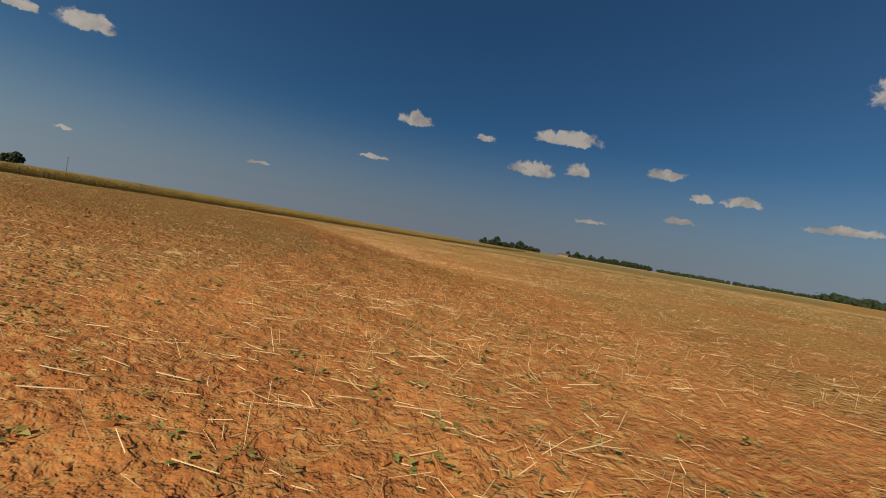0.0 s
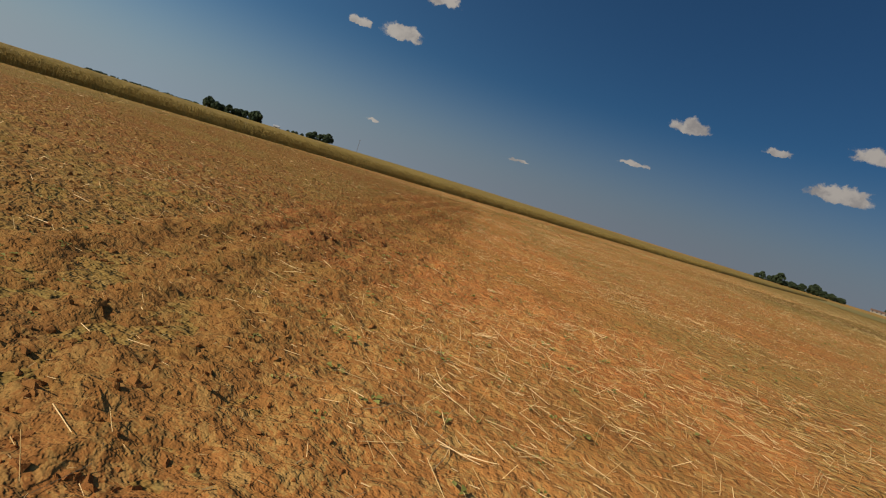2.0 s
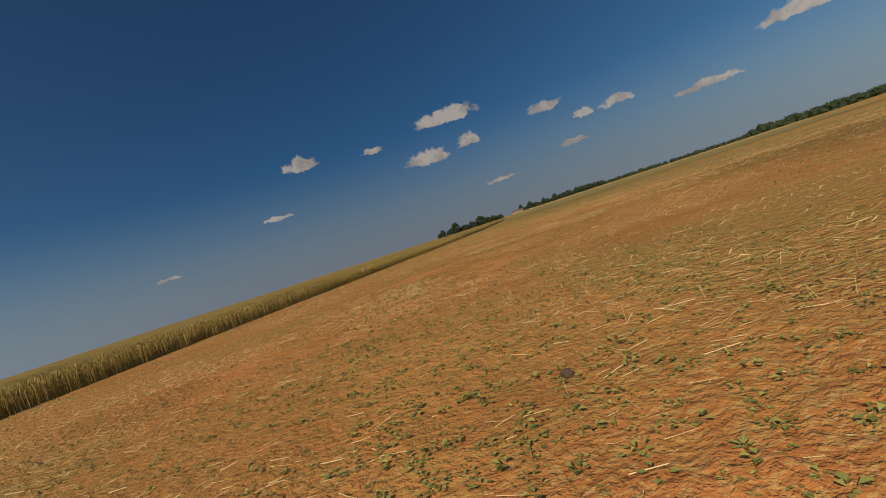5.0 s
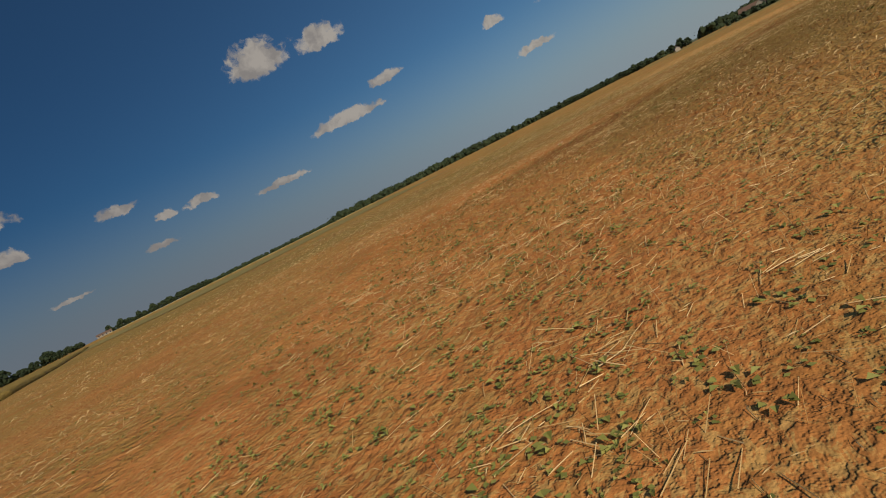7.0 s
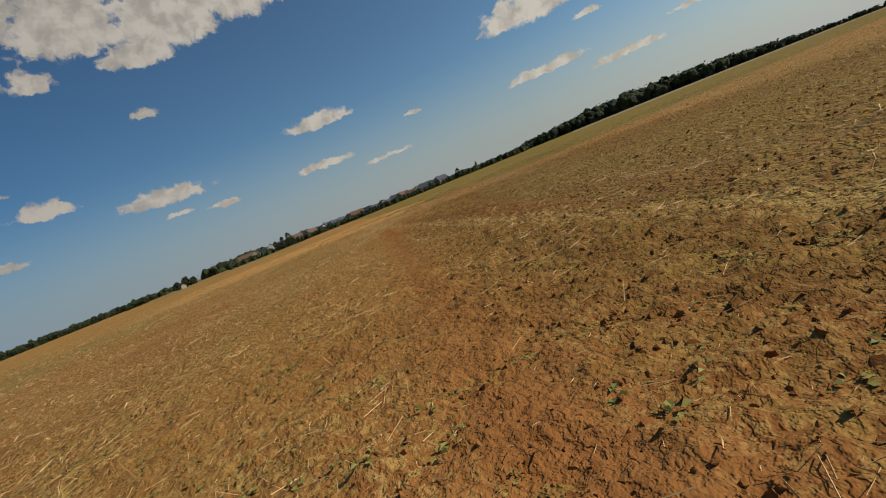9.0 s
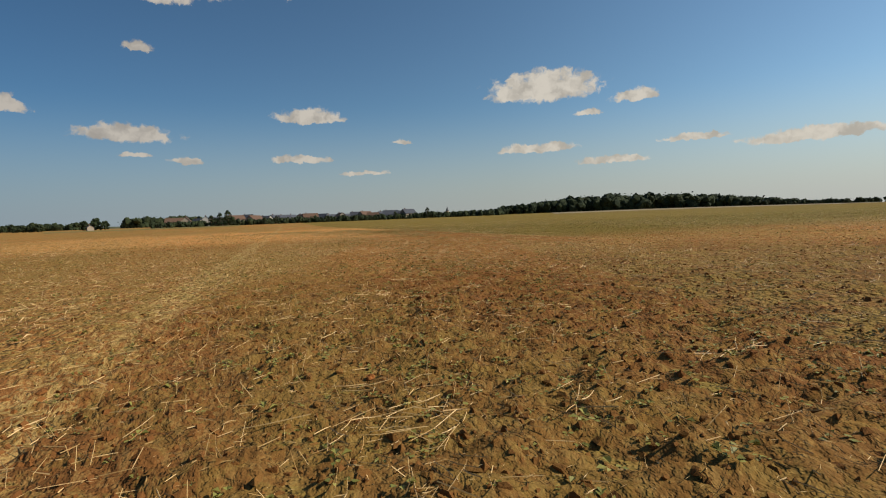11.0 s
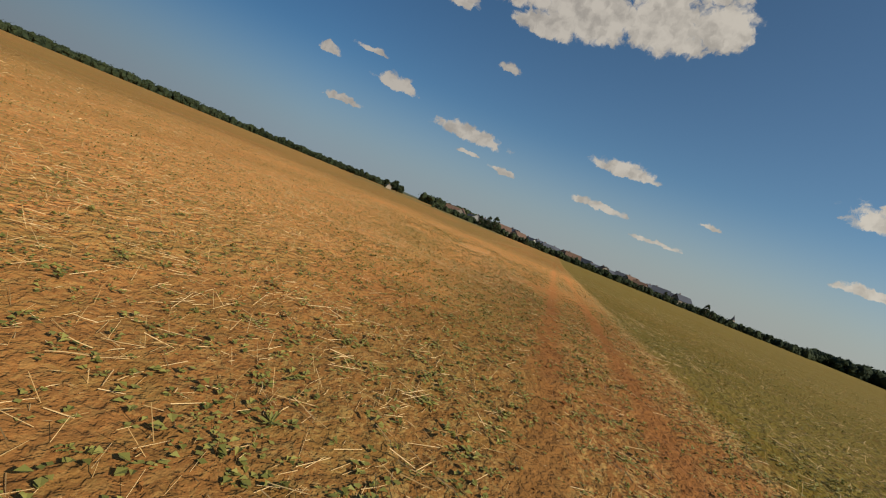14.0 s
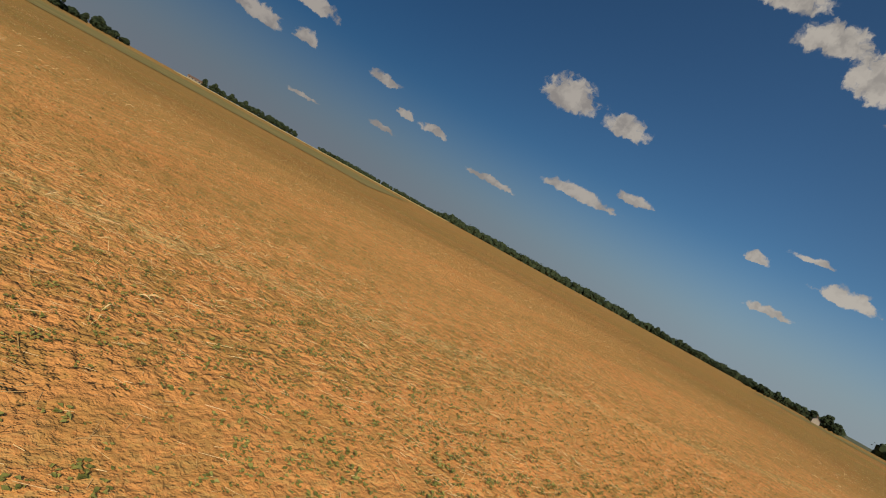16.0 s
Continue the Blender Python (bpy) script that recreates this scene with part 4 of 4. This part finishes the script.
def make_tree(seed, height, spread):
    """A broad-leaved tree: tapered trunk with limbs, and a crown of leaf clumps with gaps."""
    r = random.Random(seed)
    root = new("tree")
    bm = bmesh.new()

    def limb(p, q, r0, r1):
        d = (q - p)
        m = Matrix.Translation((p + q) / 2) @ d.to_track_quat("Z", "Y").to_matrix().to_4x4()
        bmesh.ops.create_cone(bm, cap_ends=True, segments=7, radius1=r0, radius2=r1, depth=d.length, matrix=m)

    top = Vector((0.1, 0.05, height * 0.7))
    limb(Vector((0, 0, -0.3)), top, height * 0.03, height * 0.010)
    for k in range(7):
        a = k * 2.4
        z = height * (0.25 + 0.06 * k)
        limb(Vector((0, 0, z)), Vector((math.cos(a) * spread * 0.6, math.sin(a) * spread * 0.6, z + height * 0.2)), height * 0.012, height * 0.004)
    part("trunk", bm, M_BARK, root)
    pos, sc = [], []
    for k in range(60):
        a, u = r.random() * 6.28, r.random()
        zz = 0.16 + 0.84 * r.random()
        prof = math.sin(math.pi * (0.12 + 0.84 * zz)) ** 0.7
        rad = spread * prof * math.sqrt(u)
        pos.append((math.cos(a) * rad, math.sin(a) * rad, height * zz * 0.94))
        sc.append(spread * (0.16 + 0.16 * r.random()))
    pos, sc = np.array(pos), np.array(sc)
    g = np.random.default_rng(seed)
    V, F = scatter(lumpy(seed, 0.55, SMALL), SMALLF, pos, sc, g.random(len(pos)) * 6.28, g.random(len(pos)) * 6.28)
    # loose leaf sprays round the outline
    m = 420
    a, u = g.random(m) * 6.28, np.sqrt(0.45 + 0.65 * g.random(m))
    zz = 0.14 + 0.88 * g.random(m)
    prof = np.sin(np.pi * (0.12 + 0.84 * np.minimum(zz, 1))) ** 0.7
    lp = np.stack((np.cos(a) * spread * prof * u, np.sin(a) * spread * prof * u, height * zz), -1)
    lt = np.array([[-.5, 0, 0], [0, -.1, .35], [.5, 0, .1], [0, .1, -.3]], np.float32)
    lv, lf = scatter(lt, np.array([[0, 1, 2], [0, 2, 3]], np.int32), lp, spread * (0.10 + 0.14 * g.random(m)), g.random(m) * 6.28, g.random(m) * 6.28)
    bulk("crown", np.concatenate((V, lv)), np.concatenate((F, lf + len(V))), M_TREE, root)
    return root


TREES = [make_tree(201, 9.0, 3.6), make_tree(202, 8.0, 4.4), make_tree(203, 11.0, 2.9)]
for k, tr in enumerate(TREES):
    tagged(tr, ("rounded dark green broad-leaved tree", "wide dark green tree with a low crown", "tall narrow dark green tree")[k] + " on the field edge", "tree", "trees on the skyline")
TREES[0].matrix_basis = pose(*spot(9.0, 430, (-18, 56)))
TREES[1].matrix_basis = pose(*spot(12.0, 432, (-18, 56)))
TREES[2].matrix_basis = pose(*spot(92.8, 402, (20, 82)))


def plant(az0, az1, d, count, size, base, kinds=(0, 1), seed=0, jitter=12):
    r = random.Random(seed)
    for k in range(count):
        az = az0 + (az1 - az0) * (k + 0.5 + (r.random() - 0.5) * 0.7) / count
        x, y, z = spot(az, d + (r.random() - 0.5) * jitter, base)
        s = size * (0.75 + 0.5 * r.random())
        t = copy_thing(TREES[r.choice(kinds)], pose(x, y, z - 0.15, 0, 0, r.random() * 360))
        t.scale = (s, s, s * (0.85 + 0.3 * r.random()))


B5, B10, B16 = (-18, 56), (20, 82), (88, 65)
plant(-55.8, -50.6, 560, 9, 1.25, (-11, 40), (0, 1), 1)
plant(-48.0, -45.6, 560, 4, 0.55, (-11, 40), (1,), 2)
plant(-45.3, -42.8, 550, 5, 1.15, (-11, 40), (0, 1), 3)
plant(6.9, 14.6, 435, 24, 0.56, B5, (0, 1), 4)
plant(16.6, 26.2, 620, 32, 0.74, B5, (0, 1), 5)
plant(75.5, 77.5, 440, 4, 0.6, B10, (1,), 6)
plant(80.4, 82.4, 445, 4, 0.8, B10, (0, 1), 7)
plant(90.2, 93.5, 410, 6, 0.7, B10, (0, 2), 8)
plant(95, 112, 415, 22, 0.45, B10, (0, 1, 2), 9, 60)
plant(113.4, 114.6, 415, 2, 0.75, B10, (2,), 10)
plant(112, 122, 430, 12, 0.45, B10, (0, 1), 11, 40)
plant(61.5, 76, 560, 26, 0.8, B16, (0, 1), 12, 30)


def wood(name, label, az0, az1, d, depth, height, count, base, seed, sag=0.0):
    """Far woodland: hundreds of crowns in an uneven band, with loose sprays along the top."""
    g = np.random.default_rng(seed)
    az = np.radians(az0 + (az1 - az0) * g.random(count))
    dd = d + depth * g.random(count)
    x, y = base[0] + dd * np.sin(az), base[1] + dd * np.cos(az)
    z = terrain(x, y)
    hh = height * (0.7 + 0.35 * value_noise(np.degrees(az) * 3, dd * 0.02, 1.0, seed + 1) + 0.2 * (g.random(count) - 0.5)) * (1 - sag * np.abs(2 * (np.degrees(az) - az0) / (az1 - az0) - 1) ** 2)
    V, F, o = [], [], 0
    for k, (lo, rad) in enumerate(((0.15, 0.34), (0.45, 0.36), (0.72, 0.30))):
        sc = hh * rad * (0.8 + 0.5 * g.random(count))
        v, f = scatter(lumpy(seed + k, 0.5, SMALL), SMALLF, np.stack((x + g.normal(0, height * .12, count), y + g.normal(0, height * .12, count), z + hh * lo), -1), sc, g.random(count) * 6.28, g.random(count) * 6.28)
        V.append(v), F.append(f + o)
        o += len(v)
    m = count * 6
    i = g.integers(0, count, m)
    lp = np.stack((x[i] + g.normal(0, height * .3, m), y[i] + g.normal(0, height * .3, m), z[i] + hh[i] * (0.3 + 0.78 * g.random(m) ** 0.6)), -1)
    lt = np.array([[-.5, 0, 0], [0, -.1, .4], [.5, 0, .1], [0, .1, -.35]], np.float32)
    v, f = scatter(lt, np.array([[0, 1, 2], [0, 2, 3]], np.int32), lp, height * (0.08 + 0.12 * g.random(m)), g.random(m) * 6.28, g.random(m) * 6.28)
    V.append(v), F.append(f + o)
    ob = bulk(name, np.concatenate(V), np.concatenate(F), M_TREE)
    return tagged(ob, label, "woodland", kind="stuff")


wood("wood_belt", "dark green belt of trees along the far field edge", 24, 40, 900, 60, 8, 260, (20, 70), 301)
wood("wood_hedge", "thick dark green hedge of tall trees", 37, 59, 900, 60, 15, 420, (60, 65), 311)
wood("wood_east", "dark green trees and bushes below the low hills", 58, 79, 700, 60, 9, 320, (60, 65), 321)
wood("wood_hill", "dark wood on the low rise behind the village", 83.5, 90, 620, 60, 11, 160, B10, 331)
wood("wood_forest", "broad dark green forest edge", 119, 150, 450, 70, 12.5, 950, B10, 341, 0.75)
wood("wood_south", "low dark green distant wood", 149.5, 175, 640, 60, 5.5, 300, B10, 351)
wood("wood_village", "trees between the village houses", 86, 122, 405, 75, 4.8, 620, B10, 361)
wood("wood_west", "distant bushes on the western rise", -66, -56.5, 620, 40, 3.0, 110, (-11, 40), 371)


def ridge(name, label, az0, az1, d, top, base, seed):
    """A long low rise far behind, grown over with fields and scrub."""
    na, nd = 90, 9
    A, S = np.meshgrid(np.linspace(0, 1, na), np.linspace(0, 1, nd), indexing="ij")
    az = np.radians(az0 + (az1 - az0) * A)
    r = d + 500 * S
    h = top * np.sin(np.pi * A) ** 0.6 * np.sin(np.pi * S) * (0.75 + 0.5 * value_noise(A * 9, S * 0, 1.0, seed))
    x, y = base[0] + r * np.sin(az), base[1] + r * np.cos(az)
    i, j = np.meshgrid(np.arange(na - 1), np.arange(nd - 1), indexing="ij")
    a = i * nd + j
    q = np.stack((a, a + 1, a + nd + 1, a + nd), -1).reshape(-1, 4)
    ob = smooth(bulk(name, np.stack((x, y, terrain(x, y) + h - 0.5), -1).reshape(-1, 3), q, M_HILL))
    return tagged(ob, label, "hill", kind="structure")


M_HILL = field_mat("far_hill", (0.085, 0.095, 0.055), (0.13, 0.13, 0.075))
ridge("backdrop_hill_east", "low hazy green hill behind the village", 50, 95, 1900, 26, B10, 401)
ridge("backdrop_hill_north", "low hazy green rise behind the hedge", 28, 60, 2100, 22, B16, 402)

# houses
def plain(name, c, n=0.04, rough=0.8):
    return material(name, lambda t, co: (mix(t, tex(t, co, 0.8, 4, 0.6), c, tuple(max(0.0, v - n) for v in c)), None, 0), rough)


M_WALLS = [plain("render_cream", (0.40, 0.34, 0.26)), plain("render_white", (0.50, 0.47, 0.42)), plain("stone_wall", (0.28, 0.235, 0.18))]
M_ROOFS = [plain("slate_roof", (0.10, 0.105, 0.12)), plain("tile_roof", (0.17, 0.11, 0.08)), plain("metal_roof", (0.36, 0.37, 0.38))]
M_PANE = material("window_glass", lambda t, co: ((0.03, 0.035, 0.045), None, 0), 0.1, 0.5)
M_POST = plain("weathered_wood", (0.16, 0.13, 0.10))


def box(bm, x0, x1, y0, y1, z0, z1):
    r = bmesh.ops.create_cube(bm, size=1)
    bmesh.ops.scale(bm, vec=(x1 - x0, y1 - y0, z1 - z0), verts=r["verts"])
    bmesh.ops.translate(bm, vec=((x0 + x1) / 2, (y0 + y1) / 2, (z0 + z1) / 2), verts=r["verts"])


def make_house(name, w, d, h, roof_h, wall_mat, roof_mat, windows=3, chimney=True):
    root = new(name)
    bm = bmesh.new()
    box(bm, -w / 2, w / 2, -d / 2, d / 2, -0.4, h)
    for sx in (-1, 1):
        a = [bm.verts.new(p) for p in ((sx * w / 2, -d / 2, h), (sx * w / 2, d / 2, h), (sx * w / 2, 0, h + roof_h * 0.96))]
        b = [bm.verts.new((v.co.x - sx * 0.3, v.co.y, v.co.z)) for v in a]
        bm.faces.new(a), bm.faces.new(b[::-1])
        for k in range(3):
            bm.faces.new((a[k], a[(k + 1) % 3], b[(k + 1) % 3], b[k]))
    bmesh.ops.recalc_face_normals(bm, faces=bm.faces)
    part("wall", bm, wall_mat, root)
    bm = bmesh.new()
    o, e = 0.35, 0.18
    pts = [(-d / 2 - o, h - o * roof_h / (d / 2)), (0, h + roof_h), (d / 2 + o, h - o * roof_h / (d / 2))]
    ring = []
    for sx in (-1, 1):
        lo = [bm.verts.new((sx * (w / 2 + o), y, z)) for y, z in pts]
        hi = [bm.verts.new((sx * (w / 2 + o), y, z + e)) for y, z in pts]
        ring.append(lo + hi[::-1])
        bm.faces.new(lo + hi[::-1])
    for k in range(6):
        bm.faces.new((ring[0][k], ring[0][(k + 1) % 6], ring[1][(k + 1) % 6], ring[1][k]))
    bmesh.ops.recalc_face_normals(bm, faces=bm.faces)
    roof = part("roof", bm, roof_mat, root)
    if chimney:
        bm = bmesh.new()
        box(bm, w * 0.3 - 0.35, w * 0.3 + 0.35, -0.3, 0.3, h + roof_h * 0.6, h + roof_h + 0.9)
        part("chimney", bm, M_ROOFS[1], roof)
    for sy in (-1, 1):
        for k in range(windows):
            bm = bmesh.new()
            cx = -w / 2 + w * (k + 0.5) / windows
            box(bm, cx - 0.5, cx + 0.5, sy * d / 2 - 0.06, sy * d / 2 + 0.06, h * 0.4, h * 0.4 + 1.3)
            part("window", bm, M_PANE, root)
    return root


r = random.Random(11)
for k in range(26):
    az = 87.5 + 24.5 * (k + 0.3 + 0.4 * r.random()) / 26
    x, y, z = spot(az, 425 + 50 * r.random(), B10)
    hs = make_house("house", 9 + 5 * r.random(), 7 + 2 * r.random(), 3.0 + 1.6 * r.random(), 2.6 + r.random(), M_WALLS[r.choice((0, 0, 1, 2))], M_ROOFS[r.choice((0, 0, 1))])
    hs.matrix_basis = pose(x, y, z, 0, 0, r.random() * 180)
    tagged(hs, "small village house with a pitched roof among trees", "house", "village houses")
hs = make_house("house", 4.2, 3.8, 2.2, 1.5, M_WALLS[0], M_ROOFS[0])
hs.matrix_basis = pose(*spot(81.0, 425, (22, 82)), 0, 0, 20)
tagged(hs, "pale rendered house standing alone beside dark trees", "house")
hs = make_house("barn", 13, 7, 2.2, 1.4, M_WALLS[2], M_ROOFS[1], 4, False)
hs.matrix_basis = pose(*spot(16.3, 600, B5), 0, 0, -16)
tagged(hs, "long farm barn with a tiled roof before trees", "barn")
hs = make_house("shed", 6, 4, 2.6, 1.4, M_WALLS[1], M_ROOFS[2], 1, False)
hs.matrix_basis = pose(*spot(-48.8, 545, (-11, 40)), 0, 0, 40)
tagged(hs, "small white shed beside dark trees", "shed")


def make_church():
    root = new("church")
    bm = bmesh.new()
    box(bm, -2, 2, -2, 2, -0.5, 9)
    part("tower", bm, M_WALLS[2], root)
    bm = bmesh.new()
    bmesh.ops.create_cone(bm, cap_ends=True, segments=8, radius1=2.3, radius2=0.05, depth=7, matrix=Matrix.Translation((0, 0, 12.4)))
    part("spire", bm, M_ROOFS[0], root)
    bm = bmesh.new()
    box(bm, 2.05, 16, -3.4, 3.4, -0.5, 5)
    part("nave", bm, M_WALLS[2], root)
    root.matrix_basis = pose(*spot(116.0, 520, B10), 0, 0, 30)
    root.scale = (0.7, 0.7, 0.62)
    tagged(root, "distant stone church with a slender slate spire", "church")


make_church()


def make_pole():
    root = new("utility_pole")
    bm = bmesh.new()
    bmesh.ops.create_cone(bm, cap_ends=True, segments=10, radius1=0.2, radius2=0.12, depth=12.5, matrix=Matrix.Translation((0, 0, 6.0)))
    part("post", bm, M_POST, root)
    bm = bmesh.new()
    box(bm, -0.9, 0.9, -0.07, 0.07, 11.4, 11.6)
    part("crossarm", bm, M_POST, root)
    root.matrix_basis = pose(*spot(-39.9, 430, (-11, 40)), 0, 0, 30)
    tagged(root, "tall thin dark utility pole on the rise", "pole")


make_pole()
